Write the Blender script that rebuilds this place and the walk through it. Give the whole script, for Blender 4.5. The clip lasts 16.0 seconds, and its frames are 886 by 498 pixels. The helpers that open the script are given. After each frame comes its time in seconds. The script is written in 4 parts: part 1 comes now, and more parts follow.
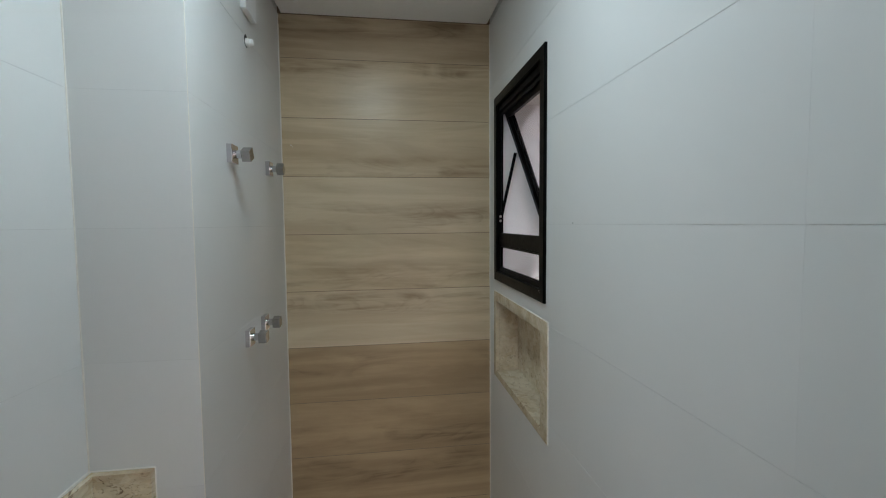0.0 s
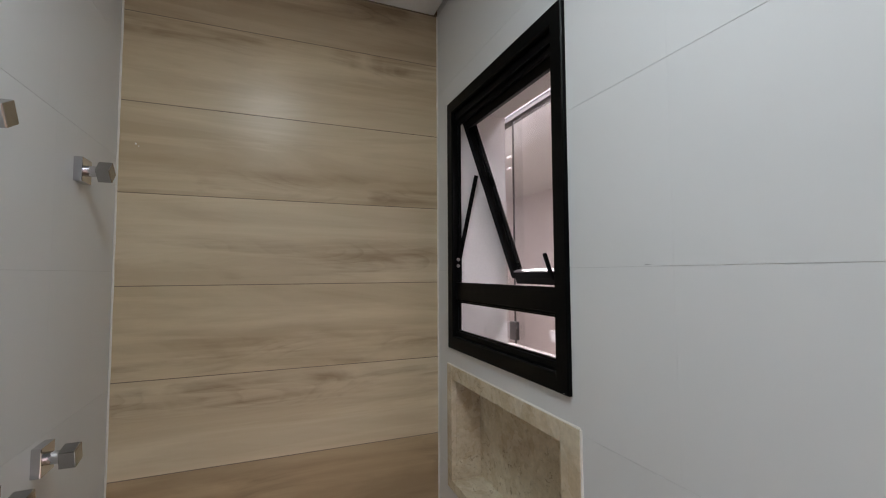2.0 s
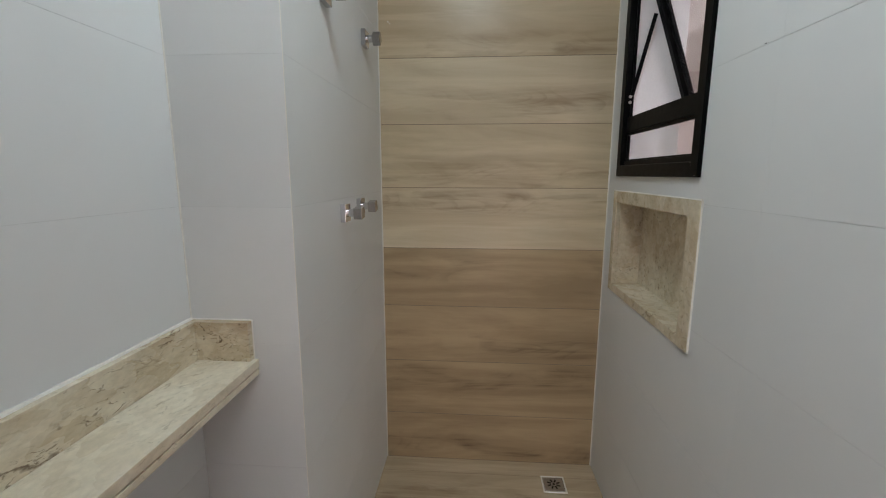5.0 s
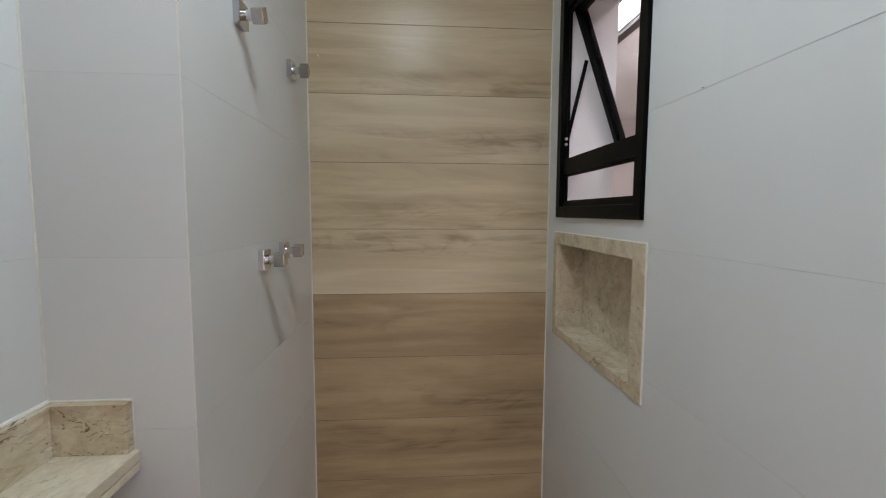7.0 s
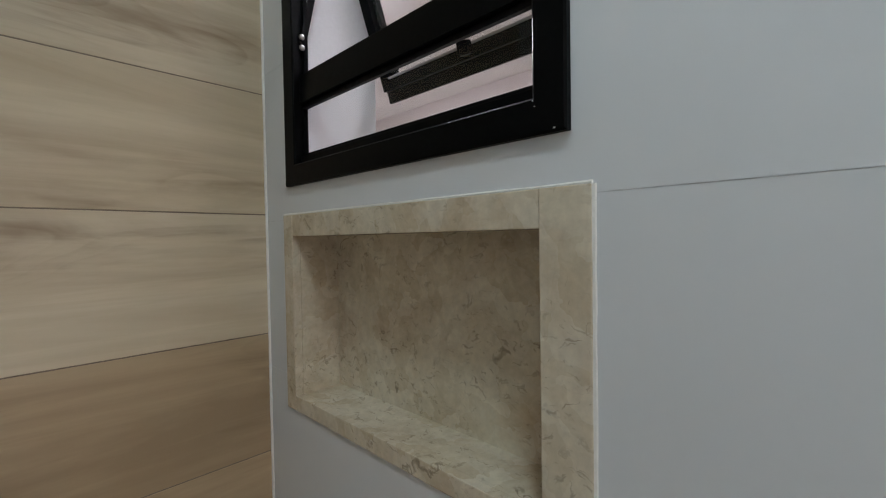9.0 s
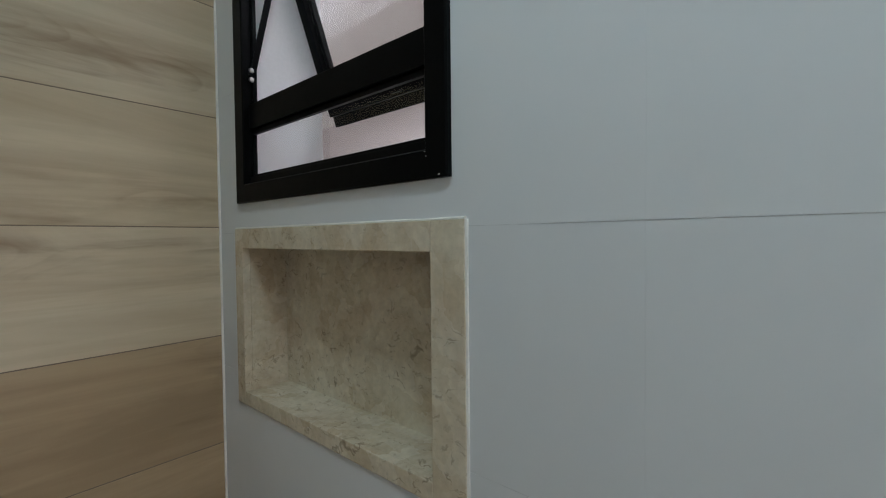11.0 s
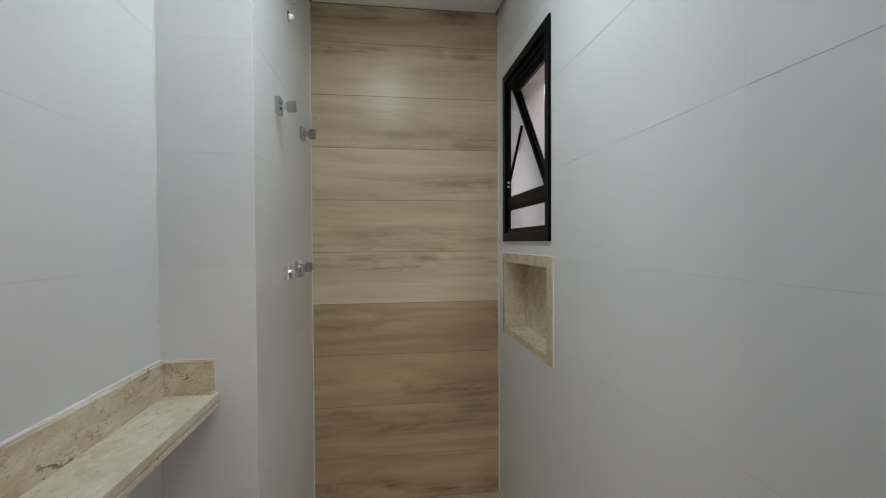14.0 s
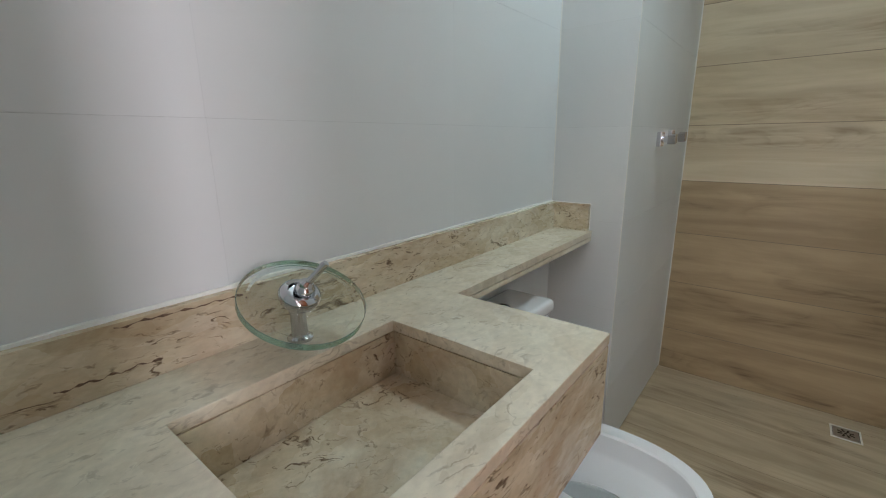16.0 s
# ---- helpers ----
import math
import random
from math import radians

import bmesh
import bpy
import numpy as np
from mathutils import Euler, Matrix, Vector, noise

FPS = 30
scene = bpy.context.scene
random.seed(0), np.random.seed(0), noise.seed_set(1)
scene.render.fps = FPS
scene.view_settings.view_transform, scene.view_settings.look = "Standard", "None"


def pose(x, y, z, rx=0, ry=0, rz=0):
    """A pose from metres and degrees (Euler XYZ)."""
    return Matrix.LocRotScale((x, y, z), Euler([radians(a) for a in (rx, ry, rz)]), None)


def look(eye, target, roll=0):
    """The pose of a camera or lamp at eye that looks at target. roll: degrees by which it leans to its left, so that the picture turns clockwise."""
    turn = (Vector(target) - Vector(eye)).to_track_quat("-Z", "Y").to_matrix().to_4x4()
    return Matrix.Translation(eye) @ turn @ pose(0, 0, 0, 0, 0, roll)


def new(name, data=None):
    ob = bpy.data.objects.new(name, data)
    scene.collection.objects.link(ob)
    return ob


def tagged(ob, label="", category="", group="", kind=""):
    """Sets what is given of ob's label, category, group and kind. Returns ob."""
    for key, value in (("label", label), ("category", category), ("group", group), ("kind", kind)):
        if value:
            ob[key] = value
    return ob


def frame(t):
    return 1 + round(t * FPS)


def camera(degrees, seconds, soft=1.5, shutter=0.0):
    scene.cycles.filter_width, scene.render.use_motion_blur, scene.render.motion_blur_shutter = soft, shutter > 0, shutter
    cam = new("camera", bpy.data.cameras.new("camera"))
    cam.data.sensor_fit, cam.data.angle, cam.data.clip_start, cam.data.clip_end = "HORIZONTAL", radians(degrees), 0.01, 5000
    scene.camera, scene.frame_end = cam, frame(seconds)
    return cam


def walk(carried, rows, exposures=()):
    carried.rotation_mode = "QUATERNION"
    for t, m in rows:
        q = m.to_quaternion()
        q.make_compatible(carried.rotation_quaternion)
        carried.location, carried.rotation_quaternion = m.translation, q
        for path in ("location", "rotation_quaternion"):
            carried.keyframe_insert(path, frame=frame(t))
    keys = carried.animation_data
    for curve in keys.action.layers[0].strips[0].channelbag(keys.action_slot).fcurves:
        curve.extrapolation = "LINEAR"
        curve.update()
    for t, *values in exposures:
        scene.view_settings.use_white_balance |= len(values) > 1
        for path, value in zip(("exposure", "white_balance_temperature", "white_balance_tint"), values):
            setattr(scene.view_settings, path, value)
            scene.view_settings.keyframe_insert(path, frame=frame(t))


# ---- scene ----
cam = camera(91.9, 16.0, soft=1.1)
PATH = [
    (0, (0.07, 0.049, 1.577), (0.339, 2.027, 1.457), -0.5),
    (0.5, (0.046, 0.198, 1.569), (0.252, 2.184, 1.461), -0.4),
    (1, (0.02, 0.476, 1.621), (0.377, 2.443, 1.544), -0.2),
    (1.5, (-0.008, 0.66, 1.629), (0.765, 2.504, 1.701), -0.4),
    (2, (0.021, 0.638, 1.563), (0.765, 2.491, 1.674), -0.3),
    (2.5, (0.017, 0.607, 1.696), (0.543, 2.531, 1.832), -0.0),
    (3, (0.022, 0.579, 1.731), (0.449, 2.526, 1.894), -0.6),
    (3.5, (0.022, 0.526, 1.591), (0.18, 2.517, 1.689), -0.1),
    (4, (0.017, 0.432, 1.467), (-0.063, 2.416, 1.23), 0.2),
    (4.2, (0.02, 0.387, 1.427), (-0.093, 2.356, 1.093), 0.3),
    (6.3, (0.011, 0.107, 1.295), (-0.137, 2.072, 0.949), -0.0),
    (6.5, (0.013, 0.169, 1.31), (-0.062, 2.145, 1.011), 0.0),
    (7, (0.021, 0.345, 1.336), (0.162, 2.333, 1.167), 0.2),
    (7.5, (-0.028, 0.503, 1.38), (0.532, 2.421, 1.285), 0.2),
    (8, (0.053, 0.745, 1.346), (1.047, 2.477, 1.243), -0.3),
    (8.5, (0.132, 0.979, 1.299), (1.434, 2.495, 1.23), -0.8),
    (9, (0.166, 1.124, 1.212), (1.599, 2.519, 1.164), -0.9),
    (9.2, (0.16, 1.143, 1.163), (1.652, 2.473, 1.11), -1.3),
    (11.3, (0.127, 0.882, 1.265), (1.644, 2.185, 1.211), -0.6),
    (11.5, (0.089, 0.803, 1.283), (1.538, 2.181, 1.233), -0.5),
    (12, (0.03, 0.612, 1.333), (1.192, 2.24, 1.309), -0.4),
    (12.5, (0.025, 0.459, 1.348), (0.953, 2.231, 1.337), -0.4),
    (13, (0.019, 0.291, 1.313), (0.635, 2.194, 1.306), -0.3),
    (13.5, (-0.019, 0.091, 1.313), (0.308, 2.064, 1.297), -0.3),
    (14, (-0.009, -0.131, 1.321), (0.25, 1.852, 1.286), -0.3),
    (14.5, (0.022, -0.309, 1.289), (0.017, 1.69, 1.225), -0.6),
    (14.8, (0.053, -0.375, 1.251), (-0.215, 1.604, 1.146), -0.8),
    (15, (0.06, -0.395, 1.248), (-0.406, 1.543, 1.083), -1.1),
    (15.3, (0.063, -0.362, 1.238), (-0.702, 1.469, 0.988), -0.8),
    (15.5, (0.066, -0.382, 1.236), (-0.866, 1.366, 0.957), -1.0),
    (16, (0.041, -0.346, 1.221), (-1.175, 1.162, 0.725), -0.7),
]
# the camera's own drift of brightness and white balance
EXPOSURES = [
    (0, -0.23, 6260, 4),
    (0.5, -0.28, 6500, 10),
    (1, -0.3, 6620, 13),
    (1.5, -0.15, 6700, 15),
    (2, -0.11, 6620, 13),
    (2.5, -0.14, 6460, 9),
    (3, -0.16, 6580, 12),
    (3.5, -0.14, 6580, 12),
    (4, -0.02, 6580, 10),
    (6.5, 0.06, 6420, 8),
    (7, 0.07, 6500, 10),
    (7.5, 0.01, 6500, 10),
    (8, -0.01, 6300, 10),
    (8.5, 0.04, 6260, 9),
    (9, -0.02, 6180, 7),
    (11.5, -0.22, 5980, 2),
    (12, -0.13, 5980, 2),
    (12.5, 0.03, 6260, 4),
    (13, 0.01, 6300, 5),
    (13.5, 0, 6380, 7),
    (14, 0.03, 6420, 8),
    (14.5, 0.03, 6400, 7.5),
    (15, 0.09, 6400, 7),
    (15.5, 0.03, 6240, 3),
    (16, 0.01, 6160, 1),
]
walk(cam, [(t, look(eye, target, roll)) for t, eye, target, roll in PATH], EXPOSURES)

# ---- light ----
world = bpy.data.worlds.new("world")
scene.world = world
world.use_nodes = True
sky = world.node_tree.nodes.new("ShaderNodeTexSky")
sky.sky_type, sky.sun_disc = "NISHITA", False
sky.sun_elevation, sky.sun_rotation = radians(50), radians(120)
world.node_tree.links.new(sky.outputs[0], world.node_tree.nodes["Background"].inputs[0])
world.node_tree.nodes["Background"].inputs[1].default_value = 0.08

LED_POWER, HALL_POWER, HALL_FILL, SHAFT_POWER, ROOM_FILL = 7.6, 47.0, 62.0, 205.0, 38.0


def area_lamp(name, place, size, power, color):
    data = bpy.data.lights.new(name, "AREA")
    data.shape, data.size, data.energy, data.color = "SQUARE", size, power, color
    ob = new(name, data)
    ob.location = place
    return ob


# plan of the room
XR, XL, XV = 0.572, -0.378, -0.634      # east wall, shower's west wall, vanity wall
YB, YP, YS = 2.056, 1.137, -0.375       # north wall, pier's face, door wall
H = 2.498
LX, LY = 0.0, 0.87                     # ceiling lamp
lamp = area_lamp("led_light", (LX, LY, H - 0.016), 0.16, LED_POWER, (0.855, 1.0, 1.09))
hall = area_lamp("hall_window_light", (1.71, -0.96, 1.30), 1.15, HALL_POWER, (1.0, 0.85, 0.935))
hall.data.shape, hall.data.size_y = "RECTANGLE", 0.44
hall.rotation_euler = (0, radians(90), 0)
# added unseen fill under the hall ceiling, lifts the bathroom's lower walls
hall_fill = area_lamp("hall_fill_light", (-0.05, -1.55, 2.46), 1.1, HALL_FILL, (1.0, 0.955, 0.985))
shaft = area_lamp("shaft_daylight", (1.42, 2.00, 3.10), 1.0, SHAFT_POWER, (1.0, 0.945, 1.03))
shaft.data.shape, shaft.data.size_y = "RECTANGLE", 4.4
# added fill with no fixture, brightens the room across the light well
room_fill = area_lamp("laundry_fill", (1.8, 3.7, 2.60), 0.4, ROOM_FILL, (1.0, 0.90, 0.935))


# ---- materials ----
def material(name):
    m = bpy.data.materials.new(name)
    m.use_nodes = True
    nt = m.node_tree
    return m, nt, nt.nodes["Principled BSDF"]


def node(nt, kind, **sets):
    n = nt.nodes.new(kind)
    for key, value in sets.items():
        n.inputs[key.replace("_", " ")].default_value = value
    return n


def mapped(nt, scale, shift=(0, 0, 0), turn=(0, 0, 0)):
    geo = nt.nodes.new("ShaderNodeNewGeometry")
    mp = node(nt, "ShaderNodeMapping", Scale=scale, Location=shift, Rotation=turn)
    nt.links.new(geo.outputs["Position"], mp.inputs["Vector"])
    return mp.outputs[0]


def noisy(nt, vector, scale, detail=4.0, rough=0.55, distort=0.0):
    n = node(nt, "ShaderNodeTexNoise", Scale=scale, Detail=detail, Roughness=rough, Distortion=distort)
    nt.links.new(vector, n.inputs["Vector"])
    return n.outputs[0]


def ramp(nt, value, stops):
    r = nt.nodes.new("ShaderNodeValToRGB")
    while len(r.color_ramp.elements) < len(stops):
        r.color_ramp.elements.new(0.5)
    for e, (p, c) in zip(r.color_ramp.elements, stops):
        e.position, e.color = p, (*c, 1) if isinstance(c, tuple) else (c, c, c, 1)
    nt.links.new(value, r.inputs[0])
    return r.outputs[0]


def mix(nt, a, b, fac, mode="MIX"):
    m = nt.nodes.new("ShaderNodeMix")
    m.data_type, m.blend_type = "RGBA", mode
    for value, slot in ((fac, 0), (a, 6), (b, 7)):
        if isinstance(value, tuple):
            m.inputs[slot].default_value = (*value, 1)
        elif isinstance(value, float):
            m.inputs[slot].default_value = value
        else:
            nt.links.new(value, m.inputs[slot])
    return m.outputs[2]


def calc(nt, op, a, b=0.0, clamp=False):
    m = nt.nodes.new("ShaderNodeMath")
    m.operation, m.use_clamp = op, clamp
    for slot, value in ((0, a), (1, b)):
        if isinstance(value, (int, float)):
            m.inputs[slot].default_value = value
        else:
            nt.links.new(value, m.inputs[slot])
    return m.outputs[0]


def bumped(nt, bsdf, height, strength, distance=0.001):
    b = node(nt, "ShaderNodeBump", Strength=strength, Distance=distance)
    nt.links.new(height, b.inputs["Height"])
    nt.links.new(b.outputs[0], bsdf.inputs["Normal"])


def plain(name, color, rough=0.5, metal=0.0, vary=0.06, scale=30.0, bump=0.05, coat=0.0):
    m, nt, b = material(name)
    n = noisy(nt, mapped(nt, (1, 1, 1)), scale, 5)
    lo = tuple(c * (1 - vary) for c in color)
    hi = tuple(min(1, c * (1 + vary)) for c in color)
    nt.links.new(ramp(nt, n, ((0.3, lo), (0.7, hi))), b.inputs["Base Color"])
    r = ramp(nt, noisy(nt, mapped(nt, (1, 1, 1)), scale * 0.3, 3), ((0.3, rough * 0.9), (0.7, min(1.0, rough * 1.12))))
    nt.links.new(r, b.inputs["Roughness"])
    b.inputs["Metallic"].default_value = metal
    b.inputs["Coat Weight"].default_value = coat
    if bump:
        bumped(nt, b, n, bump)
    return m


def white_tile():
    """Satin-glazed white wall tile with a faint ripple, each piece a shade apart."""
    m, nt, b = material("white_glazed_tile")
    info = nt.nodes.new("ShaderNodeObjectInfo")
    shade = ramp(nt, info.outputs["Random"], ((0.0, (0.712, 0.716, 0.708)), (1.0, (0.728, 0.732, 0.724))))
    cloud = ramp(nt, noisy(nt, mapped(nt, (1, 1, 1)), 3.0, 4), ((0.3, 0.965), (0.7, 1.0)))
    nt.links.new(mix(nt, shade, cloud, 1.0, "MULTIPLY"), b.inputs["Base Color"])
    r = ramp(nt, noisy(nt, mapped(nt, (1, 1, 1)), 9.0, 3), ((0.3, 0.285), (0.7, 0.34)))
    nt.links.new(r, b.inputs["Roughness"])
    b.inputs["Specular IOR Level"].default_value = 0.3
    bumped(nt, b, noisy(nt, mapped(nt, (1, 1, 1)), 14.0, 2), 0.06, 0.002)
    return m


def wood_tile(name, light, mid, dark, shift, streak=None, floor=False, strength=0.8, busy=0.0):
    """Printed wood-look porcelain; the grain runs along x, one print a board. streak: the height of its darker figured vein."""
    m, nt, b = material(name)
    up = (lambda s, v: (s, v, 1.0)) if floor else (lambda s, v: (s, 1.0, v))
    wide = noisy(nt, mapped(nt, up(1.0, 8.0), shift), 1.0, 5, 0.58, 0.9)
    fine = noisy(nt, mapped(nt, up(4.0, 110.0), shift), 1.0, 5, 0.65, 0.4)
    tone = mix(nt, light, mid, ramp(nt, wide, ((0.38, 0.0), (0.62, 1.0))))
    tone = mix(nt, tone, mid, ramp(nt, fine, ((0.42, 0.0), (0.78, 0.24))))
    pale = ramp(nt, noisy(nt, mapped(nt, up(0.9, 16.0), (shift[1] + 4.0, shift[2], shift[0])), 1.0, 5, 0.6, 0.8), ((0.52, 0.0), (0.70, 0.6)))
    tone = mix(nt, tone, tuple(min(0.8, c * 1.10) for c in light), pale)
    blot = ramp(nt, noisy(nt, mapped(nt, up(2.6, 9.0), shift), 1.0, 5, 0.5, 0.9), ((0.42, 0.0), (0.62, 1.0)))
    field = noisy(nt, mapped(nt, up(1.3, 6.5), (shift[2], shift[0], shift[1])), 1.0, 2, 0.4, 0.5)
    rings_ = calc(nt, "FRACT", calc(nt, "MULTIPLY", field, 18.0))
    arcs = ramp(nt, rings_, ((0.0, 0.0), (0.55, 0.15), (0.9, 1.0), (1.0, 0.0)))
    stripe = ramp(nt, noisy(nt, mapped(nt, up(1.1, 17.0), shift), 1.0, 5, 0.55, 1.8), ((0.42, 0.0), (0.66, 1.0)))
    vein = calc(nt, "ADD", calc(nt, "MULTIPLY", blot, 0.22), calc(nt, "MULTIPLY", calc(nt, "MULTIPLY", stripe, blot), 0.85))
    vein = calc(nt, "ADD", vein, calc(nt, "MULTIPLY", calc(nt, "MULTIPLY", arcs, blot), 0.30))
    if streak is not None:
        split = nt.nodes.new("ShaderNodeSeparateXYZ")
        nt.links.new(mapped(nt, (1, 1, 1)), split.inputs[0])
        wave = calc(nt, "MULTIPLY", calc(nt, "SUBTRACT", noisy(nt, mapped(nt, up(2.2, 0.5), shift), 1.0, 2), 0.5), 0.10)
        off = calc(nt, "ABSOLUTE", calc(nt, "ADD", calc(nt, "SUBTRACT", split.outputs[1 if floor else 2], streak), wave))
        band = calc(nt, "SUBTRACT", 1.0, calc(nt, "DIVIDE", off, 0.072), True)
        vein = calc(nt, "MULTIPLY", vein, calc(nt, "ADD", calc(nt, "MULTIPLY", band, 1.35), 0.03 + busy, True))
    tone = mix(nt, tone, dark, calc(nt, "MULTIPLY", vein, strength, True))
    hair = ramp(nt, noisy(nt, mapped(nt, up(5.0, 60.0), shift), 1.0, 4, 0.6, 0.8), ((0.62, 0.0), (0.78, 0.6)))
    tone = mix(nt, tone, dark, calc(nt, "MULTIPLY", hair, 0.10 + busy * 0.35))
    nt.links.new(tone, b.inputs["Base Color"])
    nt.links.new(ramp(nt, fine, ((0.3, 0.29), (0.7, 0.37))), b.inputs["Roughness"])
    b.inputs["Specular IOR Level"].default_value = 0.40
    bumped(nt, b, fine, 0.08, 0.0005)
    return m


def marble(name, turn=(0, 0, 0), shift=(0, 0, 0), stretch=(1, 1, 1), veins=1.0, brown=0.55, pale=0.0):
    """Polished cream limestone, clouded, with clusters of short broken brown veins and a few long fissures."""
    m, nt, b = material(name)
    v = mapped(nt, stretch, shift, turn)
    cloud = noisy(nt, v, 8.0, 8, 0.65, 0.5)
    tone = ramp(nt, cloud, ((0.34, (0.46, 0.35, 0.215)), (0.45, (0.65, 0.54, 0.365)), (0.56, (0.75, 0.655, 0.475)), (0.68, (0.83, 0.765, 0.61))))
    cell = nt.nodes.new("ShaderNodeTexVoronoi")
    cell.inputs["Scale"].default_value = 26.0
    bend = node(nt, "ShaderNodeTexNoise", Scale=9.0, Detail=4.0)
    nt.links.new(v, bend.inputs["Vector"])
    pull = nt.nodes.new("ShaderNodeVectorMath")
    pull.operation = "MULTIPLY_ADD"
    nt.links.new(bend.outputs["Color"], pull.inputs[0])
    pull.inputs[1].default_value = (0.16, 0.16, 0.16)
    nt.links.new(v, pull.inputs[2])
    nt.links.new(pull.outputs[0], cell.inputs["Vector"])
    tone = mix(nt, tone, ramp(nt, cell.outputs["Color"], ((0.15, (0.54, 0.44, 0.29)), (0.85, (0.82, 0.76, 0.62)))), 0.45)
    # pale lifts the colour of pieces that should look more brightly lit
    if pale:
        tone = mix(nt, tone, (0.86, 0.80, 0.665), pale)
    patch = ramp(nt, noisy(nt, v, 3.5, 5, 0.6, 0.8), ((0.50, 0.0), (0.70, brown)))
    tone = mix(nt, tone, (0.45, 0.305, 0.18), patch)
    grain = ramp(nt, noisy(nt, v, 70.0, 5, 0.6), ((0.3, 0.84), (0.7, 1.0)))
    tone = mix(nt, tone, grain, 1.0, "MULTIPLY")
    warp = node(nt, "ShaderNodeTexNoise", Scale=20.0, Detail=6.0)
    nt.links.new(v, warp.inputs["Vector"])
    bent = nt.nodes.new("ShaderNodeVectorMath")
    bent.operation = "MULTIPLY_ADD"
    nt.links.new(warp.outputs["Color"], bent.inputs[0])
    bent.inputs[1].default_value = (0.055, 0.055, 0.055)
    nt.links.new(v, bent.inputs[2])
    total = None
    long = nt.nodes.new("ShaderNodeMapping")
    long.inputs["Scale"].default_value = (1.0, 0.55, 1.15)
    nt.links.new(bent.outputs[0], long.inputs["Vector"])
    where = ramp(nt, noisy(nt, v, 6.0, 3, 0.5), ((0.38, 0.15), (0.54, 1.0)))
    # broken hairline fissures at three sizes, each only in its own clusters
    for scale, width, breaks, weight in ((10.0, 0.013, 24.0, 1.0), (21.0, 0.022, 46.0, 1.0), (44.0, 0.035, 84.0, 0.7)):
        ridge = calc(nt, "ABSOLUTE", calc(nt, "SUBTRACT", noisy(nt, long.outputs[0], scale, 3, 0.5, 0.5), 0.5))
        swell = ramp(nt, noisy(nt, long.outputs[0], breaks, 2, 0.5), ((0.51, 0.0), (0.64, 1.0)))
        thin = calc(nt, "SUBTRACT", 1.0, calc(nt, "DIVIDE", ridge, calc(nt, "ADD", calc(nt, "MULTIPLY", swell, width), 0.0004)), True)
        here = calc(nt, "MULTIPLY", calc(nt, "MULTIPLY", calc(nt, "POWER", thin, 0.6), swell), weight)
        total = here if total is None else calc(nt, "MAXIMUM", total, here)
    total = calc(nt, "MULTIPLY", total, where)
    vein = calc(nt, "MULTIPLY", total, 0.95 * veins)
    tone = mix(nt, tone, (0.10, 0.055, 0.028), vein)
    nt.links.new(tone, b.inputs["Base Color"])
    nt.links.new(ramp(nt, cloud, ((0.3, 0.16), (0.7, 0.24))), b.inputs["Roughness"])
    bumped(nt, b, vein, -0.15, 0.0005)
    return m


def door_wood():
    m, nt, b = material("varnished_red_brown_wood")
    v = mapped(nt, (6.0, 5.0, 2.6))
    figure = noisy(nt, v, 1.5, 6, 0.62, 1.1)
    tone = ramp(nt, figure, ((0.30, (0.115, 0.027, 0.005)), (0.5, (0.205, 0.053, 0.009)), (0.70, (0.32, 0.098, 0.018))))
    grain = ramp(nt, noisy(nt, mapped(nt, (90, 90, 4)), 1.0, 4), ((0.3, 0.8), (0.7, 1.0)))
    nt.links.new(mix(nt, tone, grain, 1.0, "MULTIPLY"), b.inputs["Base Color"])
    nt.links.new(ramp(nt, figure, ((0.3, 0.28), (0.7, 0.38))), b.inputs["Roughness"])
    bumped(nt, b, figure, 0.05)
    return m


def glass(name, color, rough=0.0, ior=1.5):
    m, nt, b = material(name)
    b.inputs["Base Color"].default_value = (*color, 1)
    b.inputs["Transmission Weight"].default_value = 1.0
    b.inputs["Roughness"].default_value = rough
    b.inputs["IOR"].default_value = ior
    return m


def sheet_glass(name, color, shine=0.05):
    """A flat pane: clear straight through, with a faint mirror."""
    m, nt, b = material(name)
    clear = nt.nodes.new("ShaderNodeBsdfTransparent")
    clear.inputs[0].default_value = (*color, 1)
    gloss = nt.nodes.new("ShaderNodeBsdfGlossy")
    gloss.inputs["Roughness"].default_value = 0.0
    both = nt.nodes.new("ShaderNodeMixShader")
    both.inputs[0].default_value = shine
    nt.links.new(clear.outputs[0], both.inputs[1])
    nt.links.new(gloss.outputs[0], both.inputs[2])
    nt.links.new(both.outputs[0], nt.nodes["Material Output"].inputs[0])
    nt.nodes.remove(b)
    return m


TILE = white_tile()
GROUT = plain("pale_grout", (0.62, 0.62, 0.61), 0.9, vary=0.1, scale=80, bump=0.3)
WOODGROUT = plain("beige_grout", (0.22, 0.17, 0.12), 0.9, vary=0.1, scale=80, bump=0.3)
CAULK = plain("white_sealant", (0.80, 0.78, 0.72), 0.45, vary=0.05, scale=60)
CEILPAINT = plain("ceiling_paint", (0.82, 0.81, 0.79), 0.8, vary=0.02, scale=160, bump=0)
PLASTER = plain("off_white_plaster", (0.80, 0.765, 0.755), 0.8, vary=0.025, scale=120, bump=0)
BEIGE = plain("pale_beige_plaster", (0.74, 0.68, 0.665), 0.8, vary=0.03, scale=90, bump=0)
BLACK = plain("black_aluminium", (0.003, 0.003, 0.003), 0.36, vary=0.2, scale=150, bump=0)
BLACK.node_tree.nodes["Principled BSDF"].inputs["Specular IOR Level"].default_value = 0.06
GREYMETAL = plain("grey_aluminium", (0.42, 0.41, 0.41), 0.35, 0.9, vary=0.08, scale=120)
